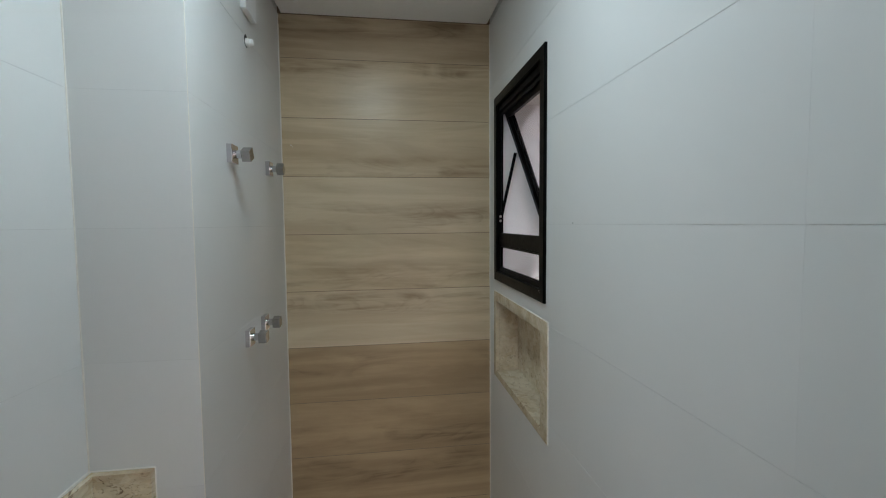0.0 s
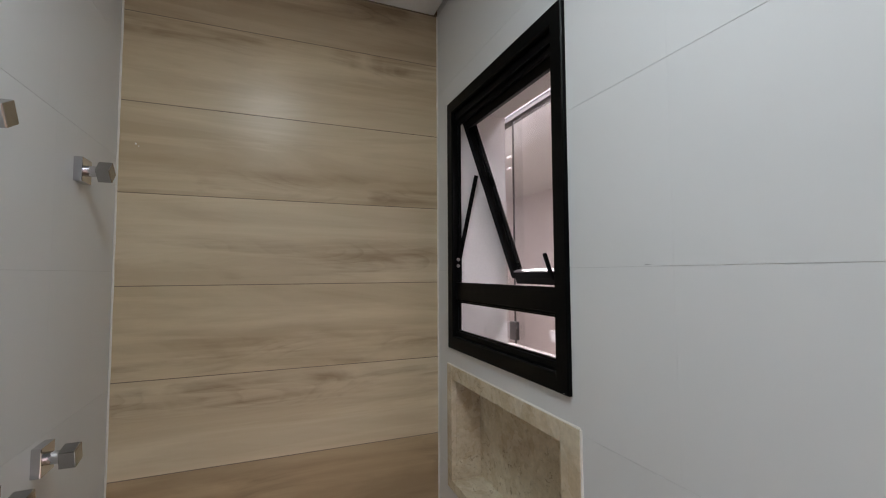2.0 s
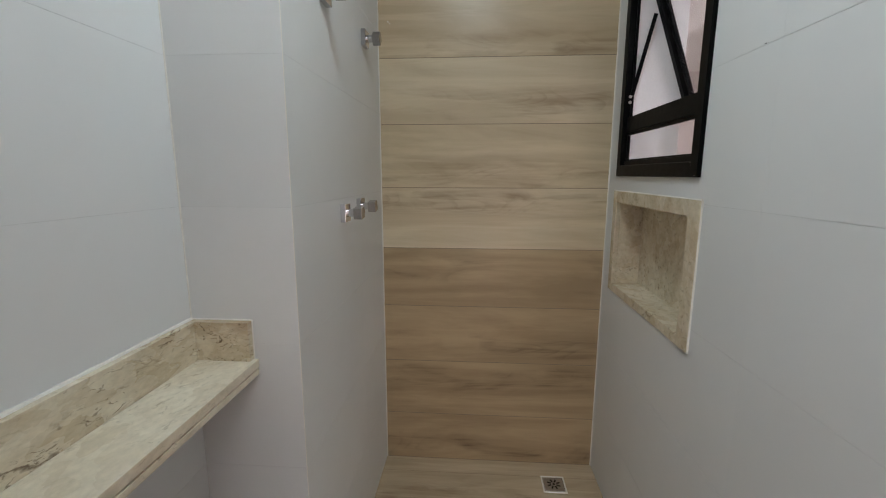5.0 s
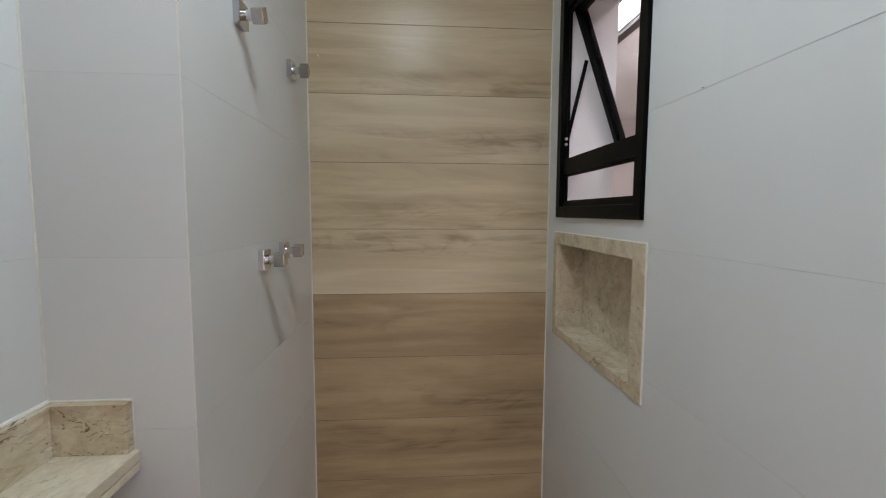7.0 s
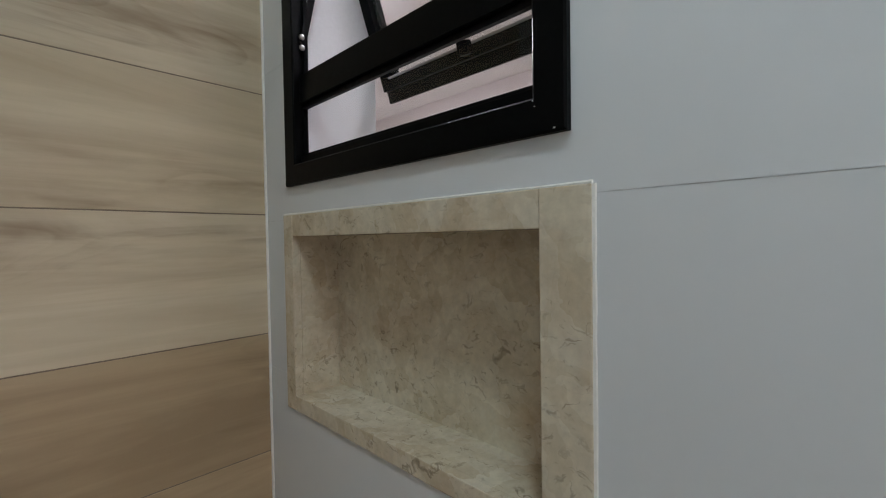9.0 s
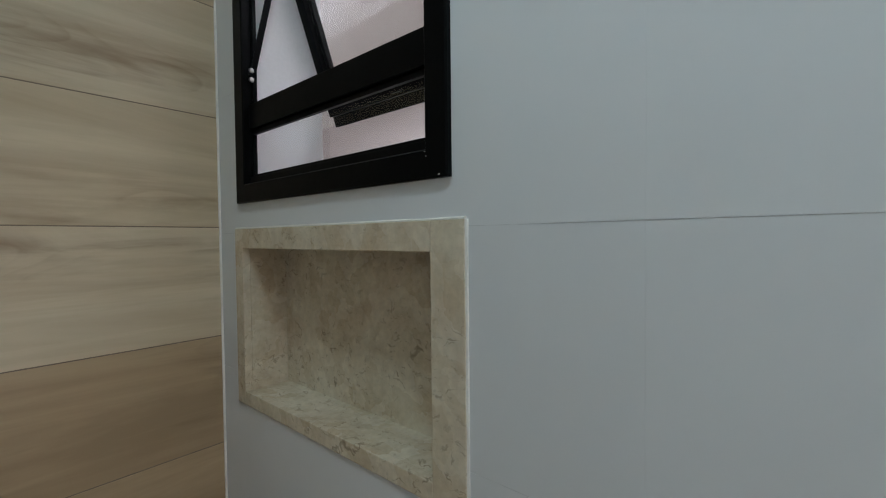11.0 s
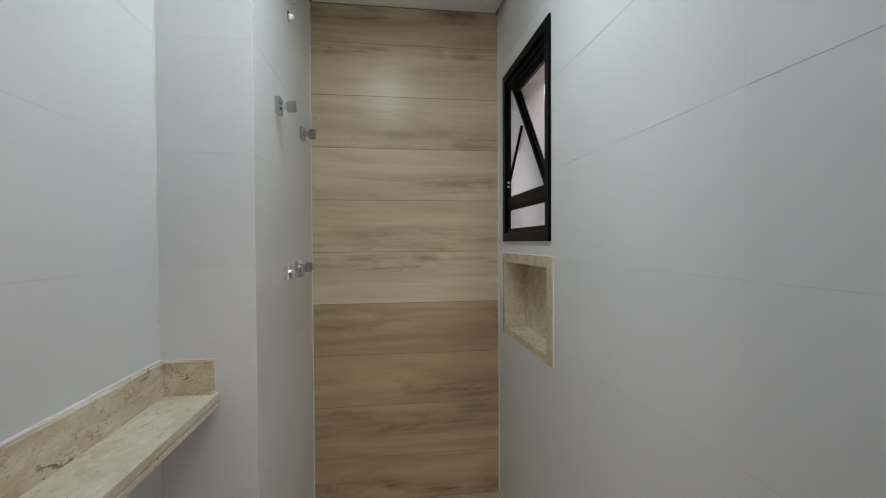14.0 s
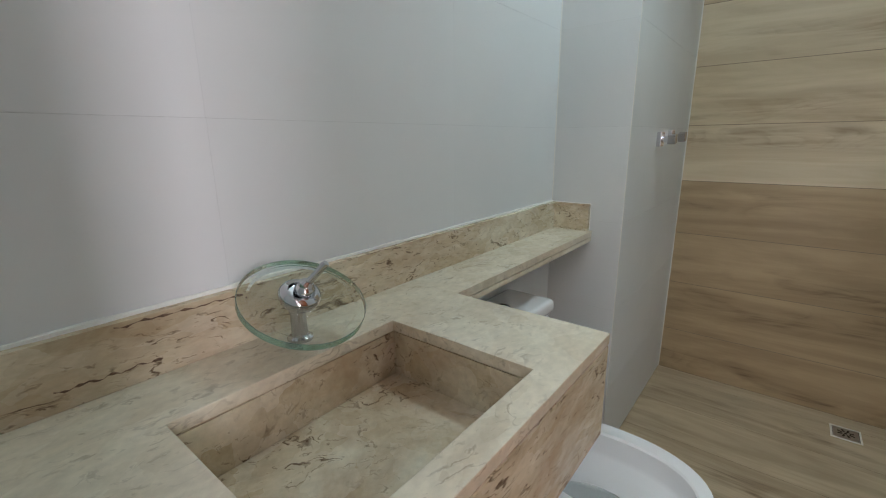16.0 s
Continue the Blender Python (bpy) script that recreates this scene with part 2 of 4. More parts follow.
DARKMETAL = plain("dark_lock_metal", (0.10, 0.095, 0.095), 0.4, 0.8, vary=0.1)
CHROME = plain("chrome", (0.58, 0.58, 0.60), 0.06, 1.0, vary=0.01, bump=0)
SATIN = plain("brushed_steel", (0.40, 0.395, 0.39), 0.18, 1.0, vary=0.04, scale=90)
STEEL = plain("drain_steel", (0.50, 0.48, 0.46), 0.3, 1.0, vary=0.1, scale=60)
DARK = plain("dark_hollow", (0.015, 0.013, 0.012), 0.8)
PORCELAIN = plain("white_porcelain", (0.82, 0.82, 0.82), 0.09, vary=0.01, scale=8, bump=0, coat=0.5)
PLASTIC = plain("white_plastic", (0.80, 0.80, 0.80), 0.35, vary=0.02, scale=40)
# same stone for the flat top, colour lifted as if more brightly lit
STONE_LIT = marble("cream_marble_lit", (0, 0, 0.5), (2, 5, 1), (1.0, 0.7, 1.0), 0.38, 0.14, 0.4)
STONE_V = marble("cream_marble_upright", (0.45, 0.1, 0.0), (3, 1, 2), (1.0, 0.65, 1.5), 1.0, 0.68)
# same stone for the basin, browner veined and darkened for the shade inside it
STONE_BASIN_SHADED = marble("cream_marble_basin_shaded", (0.2, 0.3, 0.9), (1, 4, 6), (1.0, 0.9, 1.0), 1.0, 0.85)
# niche stone, its colour lifted a little in place of brighter light
STONE_NICHE = marble("cream_marble_niche", (0.1, 0.5, 0.3), (7, 2, 5), (1, 1.0, 1.0), 0.6, 0.58, 0.14)
GRANITE = plain("speckled_granite", (0.60, 0.53, 0.50), 0.35, vary=0.45, scale=140, bump=0.03)
FISSURE = plain("fissure_brown", (0.13, 0.075, 0.04), 0.6, vary=0.4, scale=200)
WINGLASS = sheet_glass("clear_glass", (0.965, 0.97, 0.97), 0.03)
DISCGLASS = glass("disc_glass", (0.95, 0.985, 0.965), 0.0, 1.16)
RIMGLASS = plain("green_glass_edge", (0.50, 0.74, 0.63), 0.10, vary=0.2, scale=40, bump=0)
RIMGLASS.node_tree.nodes["Principled BSDF"].inputs["Transmission Weight"].default_value = 0.85
HANDLE = plain("satin_steel_handle", (0.50, 0.49, 0.48), 0.16, 1.0, vary=0.03, scale=90)
WATER = glass("water", (0.95, 0.98, 0.98), 0.0, 1.33)
HALLFLOOR = plain("hall_floor", (0.45, 0.38, 0.30), 0.4, vary=0.15, scale=6)
DOORWOOD = door_wood()

emit, ent, eb = material("lit_diffuser")
eb.inputs["Base Color"].default_value = (0.9, 0.9, 0.9, 1)
eb.inputs["Emission Color"].default_value = (1.0, 0.985, 0.95, 1)
eb.inputs["Emission Strength"].default_value = 6.0


# ---- mesh helpers ----
def add_box(bm, x0, x1, y0, y1, z0, z1):
    vs = [bm.verts.new((x, y, z)) for x in (x0, x1) for y in (y0, y1) for z in (z0, z1)]
    for f in ((0, 1, 3, 2), (4, 6, 7, 5), (0, 4, 5, 1), (2, 3, 7, 6), (0, 2, 6, 4), (1, 5, 7, 3)):
        bm.faces.new([vs[i] for i in f])
    return bm


def boxed(*boxes, bevel=0.0, segments=2):
    bm = bmesh.new()
    for b in boxes:
        add_box(bm, *b)
    if bevel:
        bmesh.ops.bevel(bm, geom=bm.edges[:], offset=bevel, segments=segments, profile=0.6, affect="EDGES")
    return bm


def rings(bm, loops, cap=True, closed=False):
    """Skins a row of equal loops of points."""
    vs = [[bm.verts.new(p) for p in loop] for loop in loops]
    n = len(vs[0])
    pairs = list(zip(vs, vs[1:])) + ([(vs[-1], vs[0])] if closed else [])
    for a, b in pairs:
        for i in range(n):
            bm.faces.new((a[i], a[(i + 1) % n], b[(i + 1) % n], b[i]))
    if cap and not closed:
        bm.faces.new(list(reversed(vs[0])))
        bm.faces.new(vs[-1])
    bmesh.ops.recalc_face_normals(bm, faces=bm.faces[:])
    return bm


def lathe(profile, n=32, cap=True, closed=False):
    """Turns (radius, height) pairs round z."""
    bm = bmesh.new()
    loops = [[(r * math.cos(2 * math.pi * i / n), r * math.sin(2 * math.pi * i / n), h) for i in range(n)] for r, h in profile]
    return rings(bm, loops, cap, closed)


def part(name, bm, mat, parent=None, label="", smooth=False, place=None):
    bm.normal_update()
    me = bpy.data.meshes.new(name)
    bm.to_mesh(me)
    bm.free()
    me.materials.append(mat)
    if smooth:
        me.shade_smooth()
        me.set_sharp_from_angle(angle=radians(35))
    ob = new(name, me)
    if parent:
        ob.parent = parent
    if place is not None:
        ob.matrix_basis = place
    if label:
        ob["label"] = label
    return ob


def thing(name, label, category, place=None, group=""):
    ob = new(name)
    ob.empty_display_size = 0.05
    if place is not None:
        ob.matrix_world = place
    return tagged(ob, label, category, group)


def setting(name, bm, mat, label, category):
    return tagged(part(name, bm, mat), label, category, kind="structure")


def cells(xs, ys, z0, z1, keep, bevel=0.0015):
    """A slab of uniform thickness, from the cells of a plan grid that keep(x, y) holds true."""
    bm = bmesh.new()
    grid = {}
    for i, x in enumerate(xs):
        for j, y in enumerate(ys):
            grid[i, j] = bm.verts.new((x, y, z0))
    faces = []
    for i in range(len(xs) - 1):
        for j in range(len(ys) - 1):
            if keep((xs[i] + xs[i + 1]) / 2, (ys[j] + ys[j + 1]) / 2):
                faces.append(bm.faces.new((grid[i, j], grid[i, j + 1], grid[i + 1, j + 1], grid[i + 1, j])))
    for v in [v for v in bm.verts if not v.link_faces]:
        bm.verts.remove(v)
    got = bmesh.ops.extrude_face_region(bm, geom=faces)
    bmesh.ops.translate(bm, vec=(0, 0, z1 - z0), verts=[g for g in got["geom"] if isinstance(g, bmesh.types.BMVert)])
    bmesh.ops.recalc_face_normals(bm, faces=bm.faces[:])
    bmesh.ops.dissolve_limit(bm, angle_limit=0.01, verts=bm.verts[:], edges=bm.edges[:])
    edges = [e for e in bm.edges if len(e.link_faces) == 2 and e.calc_face_angle() > 0.5]
    if bevel:
        bmesh.ops.bevel(bm, geom=edges, offset=bevel, segments=2, profile=0.6, affect="EDGES")
    return bm


def bead(points, radius, wobble=0.3, n=6):
    """An uneven line of sealant through points."""
    bm = bmesh.new()
    loops = []
    pts = [Vector(p) for p in points]
    axis = (pts[-1] - pts[0]).normalized()
    a = axis.orthogonal().normalized()
    b = axis.cross(a)
    for k, p in enumerate(pts):
        r = radius * (1 + wobble * (noise.noise(p * 23.0) + 0.5 * noise.noise(p * 71.0)))
        loops.append([p + r * (math.cos(2 * math.pi * i / n) * a + math.sin(2 * math.pi * i / n) * b) for i in range(n)])
    return rings(bm, loops)


def between(p, q, step=0.02):
    p, q = Vector(p), Vector(q)
    n = max(2, int((q - p).length / step))
    return [p.lerp(q, i / n) for i in range(n + 1)]


# ---- the large structure ----
WY0, WY1, WZ0, WZ1 = 1.335, 1.945, 1.320, 2.127     # window casing, outer
NY0, NY1, NZ0, NZ1 = 1.312, 1.968, 0.872, 1.264     # niche frame, outer
WO = (WY0 + 0.024, WY1 - 0.024, WZ0 + 0.024, WZ1 - 0.024)
NO = (NY0 + 0.02, NY1 - 0.02, NZ0 + 0.015, NZ1 - 0.02)
REC = 0.0007                                        # depth of the joints
XO = 0.765                                          # outer face of the east wall

ZR = 1.305                                          # underside of the granite sill in the window's reveal
east = boxed(
    (XR + REC, XO, YS - 0.13, YB + 0.12, 0, NO[2]),
    (XR + REC, XO, YS - 0.13, NO[0], NO[2], NO[3]), (XR + REC, XO, NO[1], YB + 0.12, NO[2], NO[3]), (XO - 0.05, XO, NO[0], NO[1], NO[2], NO[3]),
    (XR + REC, XO, YS - 0.13, YB + 0.12, NO[3], ZR), (XR + REC, XR + 0.028, WO[0], WO[1], ZR, WO[2]),
    (XR + REC, XO, YS - 0.13, WO[0], ZR, WO[3]), (XR + REC, XO, WO[1], YB + 0.12, ZR, WO[3]),
    (XR + REC, XO, YS - 0.13, YB + 0.12, WO[3], H + 0.1))
wall_east = setting("wall_east", east, GROUT, "white glazed tile wall with black window and niche", "wall")
wall_north = setting("wall_north", boxed((XL - 0.3, XR, YB + REC, YB + 0.12, 0, H + 0.1)), WOODGROUT,
                     "wood-look plank tile wall behind the shower", "wall")
wall_west = setting("wall_west", boxed((XV - 0.12, XV - REC, YS - 0.13, YB + 0.12, 0, H + 0.1)), GROUT,
                    "white glazed tile wall above the vanity", "wall")
wall_pier = setting("wall_pier", boxed((XV - REC, XL - REC, YP + REC, YB + REC, 0, H + 0.1)), GROUT,
                    "white tiled pier beside the shower", "wall")
# DX0: unseen jamb, set inward to cut the hall light on the vanity wall
DX0, DX1, DH = -0.045, 0.560, 2.10                  # door opening
wall_south = setting("wall_south", boxed((XV - REC, DX0, YS - 0.13, YS - REC, 0, H + 0.1),
                     (DX0, XR + REC, YS - 0.13, YS - REC, DH, H + 0.1)), GROUT, "white tiled wall beside the doorway", "wall")
floor = setting("floor", boxed((XV - 0.12, XO, YS - 0.13, YB + 0.12, -0.12, -REC)), WOODGROUT,
                "wood-look plank tile floor", "floor")
TB = 0.016                                          # shadow gap round the ceiling
CX0, CX1, CY1 = XL + TB, XR - TB, YB - 0.006
ceiling = setting("ceiling", boxed((XV - 0.12, XO, YS - 0.13, YB + 0.12, H + 0.03, H + 0.1), (XV + TB, LX - 0.10, YS, YP - TB, H, H + 0.031), (CX0, LX - 0.10, YP - TB, CY1, H, H + 0.031),
                  (LX + 0.10, CX1, YS, CY1, H, H + 0.031), (LX - 0.10, LX + 0.10, YS, LY - 0.10, H, H + 0.031),
                  (LX - 0.10, LX + 0.10, LY + 0.10, CY1, H, H + 0.031)), CEILPAINT, "matt white plaster ceiling with shadow gap", "ceiling")

# hall behind the doorway
HY = YS - 0.13
setting("hall_wall", boxed((-1.5, -1.4, HY - 2.6, HY, 0, 2.5), (1.7, 1.8, HY - 2.6, -1.19, 0, 2.5), (1.7, 1.8, -0.73, HY, 0, 2.5), (1.7, 1.8, -1.19, -0.73, 0, 0.70), (1.7, 1.8, -1.19, -0.73, 1.90, 2.5), (-1.5, 1.8, HY - 2.7, HY - 2.6, 0, 2.5),
        (-1.4, XV - 0.12, HY - 0.05, HY, 0, 2.5), (XO, 1.7, HY - 0.05, HY, 0, 2.5)), PLASTER, "plain off-white hall walls", "wall")
setting("hall_floor", boxed((-1.5, 1.8, HY - 2.7, HY, -0.12, -0.001)), HALLFLOOR, "plain beige hall floor", "floor")
setting("hall_ceiling", boxed((-1.5, 1.8, HY - 2.7, HY, 2.5, 2.6)), CEILPAINT, "plain white hall ceiling", "ceiling")

# plastered reveal of the window
for b in ((XR + 0.024, XO + 0.003, WO[1] - 0.004, WO[1] + 0.001, ZR, WO[3]), (XR + 0.024, XO + 0.003, WO[0] - 0.001, WO[0] + 0.004, ZR, WO[3]),
          (XR + 0.024, XO + 0.003, WO[0] + 0.004, WO[1] - 0.004, WO[3] - 0.004, WO[3] + 0.001)):
    part("reveal", boxed(b), PLASTER, wall_east, "off-white plastered window reveal")

# light well outside the window, and the glazed room across it
GX, GE = 1.42, 2.91                                 # plane of the glass, free edge of the panel
ZG, LOCKZ, BRACKETS = 1.0, 1.213, (2.284, 2.211)     # foot of the glass, its lock and its wall fittings
setting("shaft_wall", boxed((XO - 0.1, XO - 0.002, YB + 0.121, 6.2, 0, 2.47), (XO, 1.09, -0.3, 6.2, 2.476, 2.60), (GX, GX + 0.10, -0.3, 6.2, 2.612, 2.745),
        (XO - 0.1, GX + 0.1, 6.2, 6.3, 0, 2.9), (XO, GX + 0.1, -0.4, -0.3, 0, 2.9), (XO, XO + 0.1, -0.3, 6.2, 2.601, 3.2)), PLASTER, "off-white plaster walls and eave of the light well", "wall")
setting("parapet_wall", boxed((GX - 0.04, GX + 0.06, -0.3, 6.2, 0, ZG)), BEIGE, "low pale beige wall below the sliding glass", "wall")
setting("laundry_wall", boxed((3.3, 3.4, -0.4, 6.3, 0, 2.62), (GX + 0.1, 3.3, 6.2, 6.3, 0, 2.62), (GX + 0.1, 3.3, -0.4, -0.3, 0, 2.62)), BEIGE, "pale beige walls of the room beyond the glass", "wall")
setting("laundry_floor", boxed((XO, 3.4, -0.4, 6.3, -0.12, -0.002)), HALLFLOOR, "plain beige floor beyond the window", "floor")
setting("laundry_ceiling", boxed((GX + 0.101, 3.4, -0.4, 6.3, 2.62, 2.72)), CEILPAINT, "white ceiling beyond the glass", "ceiling")

# ---- window ----
def rect_frame(x0, x1, y0, y1, z0, z1, ws, wt, wb, bevel=0.0):
    """Four bars round an opening in the plane of the east wall."""
    return boxed((x0, x1, y0, y0 + ws, z0, z1), (x0, x1, y1 - ws, y1, z0, z1),
                 (x0, x1, y0 + ws, y1 - ws, z1 - wt, z1), (x0, x1, y0 + ws, y1 - ws, z0, z0 + wb), bevel=bevel)


def ringed(x0, x1, y0, y1, z0, z1, w, bevel=0.0015):
    """A mitred ring in the plane of the east wall, width w, chamfered."""
    bm = bmesh.new()
    def loop(x, i):
        return [(x, y0 + i, z0 + i), (x, y1 - i, z0 + i), (x, y1 - i, z1 - i), (x, y0 + i, z1 - i)]
    c = bevel
    rings(bm, [loop(x1, 0), loop(x0 + c, 0), loop(x0, c), loop(x0, w - c), loop(x0 + c, w), loop(x1, w)], closed=True)
    return bm


window = tagged(new("window_1"), "black aluminium awning window, sash swung outward", "window", kind="structure")
WI = 0.040
part("casing", ringed(XR - 0.010, XR + 0.021, WY0, WY1, WZ0, WZ1, WI, 0.0025), BLACK, window)
part("header", boxed((XR + 0.004, XR + 0.0208, WY0 + WI, WY1 - WI, 2.062, WZ1 - WI), bevel=0.0015), BLACK, window)
part("header", boxed((XR + 0.013, XR + 0.0206, WY0 + WI, WY1 - WI, 2.046, 2.062), bevel=0.0015), BLACK, window)
part("stop", boxed((XR + 0.012, XR + 0.0207, WY0 + WI, WY0 + WI + 0.006, 1.531, 2.046), bevel=0.001), BLACK, window)
part("stop", boxed((XR + 0.012, XR + 0.0207, WY1 - WI - 0.006, WY1 - WI, 1.531, 2.046), bevel=0.001), BLACK, window)
part("sill_rail", boxed((XR + 0.0045, XR + 0.0207, WY0 + WI, WY1 - WI, WZ0 + WI, 1.376), bevel=0.0015), BLACK, window)
part("transom", boxed((XR + 0.004, XR + 0.022, WY0 + WI, WY1 - WI, 1.479, 1.532), (XR + 0.012, XR + 0.0215, WY0 + WI, WY1 - WI, 1.472, 1.479), bevel=0.0015), BLACK, window)
part("glazing_bead", rect_frame(XR + 0.009, XR + 0.016, WY0 + WI, WY1 - WI, 1.376, 1.472, 0.005, 0.004, 0.005), BLACK, window)
pane = part("pane", boxed((XR + 0.016, XR + 0.020, WY0 + WI + 0.001, WY1 - WI - 0.001, 1.374, 1.478)), WINGLASS, window)
pane.visible_shadow = False
for y in (WY1 - WI - 0.006, WY0 + WI + 0.006):
    for z in (1.585, 1.605):
        part("rivet", lathe(((0.0, 0.0), (0.006, 0.0), (0.005, 0.003), (0.0, 0.004)), 12, False), STEEL, window,
             smooth=True, place=pose(XR + 0.008, y, z, 90 if y > 1.6 else -90))

# the opened sash, hung at its head
HX, HZ, LEAF = 0.605, 2.061, 0.545
SASH = Matrix.Translation((HX, 0, HZ)) @ Matrix.Rotation(radians(-19.4), 4, "Y")
sash = part("sash", bmesh.new(), BLACK, window, place=SASH)
sy0, sy1 = WY0 + WI + 0.008, WY1 - WI - 0.008
for y0, y1 in ((sy0, sy0 + 0.026), (sy1 - 0.026, sy1)):
    part("stile", boxed((-0.010, 0.006, y0, y1, -LEAF, 0.0), (0.006, 0.020, y0 - 0.008, y1 + 0.008, -LEAF - 0.026, 0.0), bevel=0.0015), BLACK, sash)
part("rail", boxed((-0.010, 0.006, sy0 + 0.026, sy1 - 0.026, -LEAF, -LEAF + 0.022), (0.006, 0.020, sy0 + 0.034, sy1 - 0.034, -LEAF - 0.026, -LEAF + 0.004), bevel=0.0015), BLACK, sash)
part("rail", boxed((-0.010, 0.012, sy0 + 0.026, sy1 - 0.026, -0.030, 0.0), bevel=0.0015), BLACK, sash)
part("rail_edge", boxed((-0.013, 0.008, sy0 + 0.03, sy1 - 0.03, -LEAF + 0.022, -LEAF + 0.026)), GREYMETAL, sash)
pane = part("pane", boxed((-0.003, 0.003, sy0 + 0.02, sy1 - 0.02, -LEAF + 0.015, -0.025)), WINGLASS, sash)
pane.visible_shadow = False
hook = bmesh.new()
mid = (sy0 + sy1) / 2
add_box(hook, -0.03, -0.012, mid - 0.012, mid + 0.012, -LEAF + 0.006, -LEAF + 0.030)
add_box(hook, -0.036, -0.028, mid - 0.007, mid + 0.007, -LEAF + 0.006, -LEAF + 0.085)
bmesh.ops.bevel(hook, geom=hook.edges[:], offset=0.002, segments=2, affect="EDGES")
part("latch_handle", hook, BLACK, sash, "black curved latch handle")


def bar_between(p, q, w, t):
    """A flat bar from p to q, width w in the plane, thickness t along y."""
    p, q = Vector(p), Vector(q)
    d = (q - p).normalized()
    s = d.cross(Vector((0, 1, 0))) * (w / 2)
    y = Vector((0, t / 2, 0))
    bm = bmesh.new()
    rings(bm, [[p + s + y, p - s + y, p - s - y, p + s - y], [q + s + y, q - s + y, q - s - y, q + s - y]])
    return bm


for y in (sy1 + 0.0035, sy0 - 0.0035):
    part("stay_arm", bar_between((XR + 0.010, y, 1.593), (0.648, y, 1.884), 0.013, 0.004), BLACK, window)
for y, z, s in ((WY0 + 0.012, WZ0 + 0.003, 0.0024), (WY0 + 0.038, WZ0 + 0.036, 0.0014), (WY0 + 0.036, WZ0 + 0.030, 0.0010)):
    part("scratch", boxed((XR - 0.0104, XR - 0.0098, y, y + s, z, z + s * 0.6)), CAULK, window, "pale scratch in the black paint")

# granite sill of the reveal, and the sliding glass across the light well
sill = tagged(part("window_sill", boxed((XR + 0.029, XO + 0.02, WO[0] + 0.005, WO[1] - 0.005, ZR + 0.001, ZR + 0.021), bevel=0.002), GRANITE),
              "speckled pinkish granite sill in the window reveal", "sill", kind="structure")
slider = tagged(new("window_2"), "frameless sliding glass panels in grey aluminium track", "window", kind="structure")
part("top_track", boxed((GX - 0.035, GX + 0.035, -0.29, 6.19, 2.535, 2.611), bevel=0.003), GREYMETAL, slider)
part("track_lip", boxed((GX - 0.030, GX + 0.030, -0.29, 6.19, 2.508, 2.5345), bevel=0.002), DARKMETAL, slider)
part("bottom_track", boxed((GX - 0.03, GX + 0.03, -0.29, 6.19, ZG, ZG + 0.02), bevel=0.002), GREYMETAL, slider)
for x, y0, y1 in ((GX - 0.012, 0.9, GE), (GX + 0.012, GE - 0.06, 6.0)):
    g = part("pane", boxed((x - 0.004, x + 0.004, y0, y1, ZG + 0.021, 2.507)), WINGLASS, slider)
    g.visible_shadow = False
part("glass_edge", boxed((GX - 0.0165, GX - 0.0075, GE + 0.0005, GE + 0.0085, ZG + 0.021, 2.507)), DARKMETAL, slider)
part("lock", boxed((GX - 0.045, GX - 0.017, GE - 0.05, GE + 0.02, LOCKZ - 0.055, LOCKZ + 0.055), bevel=0.006), DARKMETAL, slider, "dark metal glass lock")
part("lock_keeper", boxed((GX - 0.040, GX - 0.017, GE + 0.0215, GE + 0.06, LOCKZ - 0.05, LOCKZ + 0.05), bevel=0.004), GREYMETAL, slider)
for z0 in BRACKETS:
    part("bracket", boxed((GX - 0.030, GX - 0.006, GE + 0.012, GE + 0.05, z0 - 0.008, z0 + 0.008), bevel=0.003), BEIGE, slider)

tank = thing("laundry_tank", "white laundry tank standing beyond the glass", "laundry tank", pose(2.45, 3.40, 0))
part("body", boxed((-0.22, 0.22, -0.24, 0.24, 0.0, 0.98), bevel=0.02, segments=3), PORCELAIN, tank, smooth=True)
part("rim", boxed((-0.25, 0.25, -0.27, -0.22, 0.98, 1.077), (-0.25, 0.25, 0.22, 0.27, 0.98, 1.077), (-0.25, -0.20, -0.22, 0.22, 0.98, 1.077), (0.20, 0.25, -0.22, 0.22, 0.98, 1.077), bevel=0.008), PORCELAIN, tank)

# ---- niche ----
niche = thing("wall_niche", "cream marble recessed shower niche with raised frame", "niche")
NI = (1.371, 1.932, 0.902, 1.221)
nx = XR - 0.005
for name, b in (("frame_strip", (nx, XR + 0.012, NY0, NI[0], NZ0, NZ1)), ("frame_strip", (nx, XR + 0.012, NI[1], NY1, NZ0, NZ1)),
                ("frame_strip", (nx + 0.0004, XR + 0.012, NI[0], NI[1], NI[3], NZ1)), ("frame_strip", (nx + 0.0004, XR + 0.012, NI[0], NI[1], NZ0, NI[2]))):
    part(name, boxed(b, bevel=0.0016), STONE_NICHE, niche)
ND = XR + 0.098
part("back_panel", boxed((ND, ND + 0.012, NI[0] - 0.015, NI[1] + 0.015, NI[2] - 0.015, NI[3] + 0.015)), STONE_NICHE, niche)
part("shelf", boxed((XR + 0.0125, ND, NI[0] - 0.012, NI[1] + 0.012, NI[2] - 0.014, NI[2] - 0.001)), STONE_NICHE, niche)
part("top_panel", boxed((XR + 0.0125, ND, NI[0] - 0.012, NI[1] + 0.012, NI[3] + 0.001, NI[3] + 0.014)), STONE_NICHE, niche)
part("side_panel", boxed((XR + 0.0125, ND, NI[0] - 0.012, NI[0] - 0.001, NI[2] - 0.001, NI[3] + 0.001)), STONE_NICHE, niche)
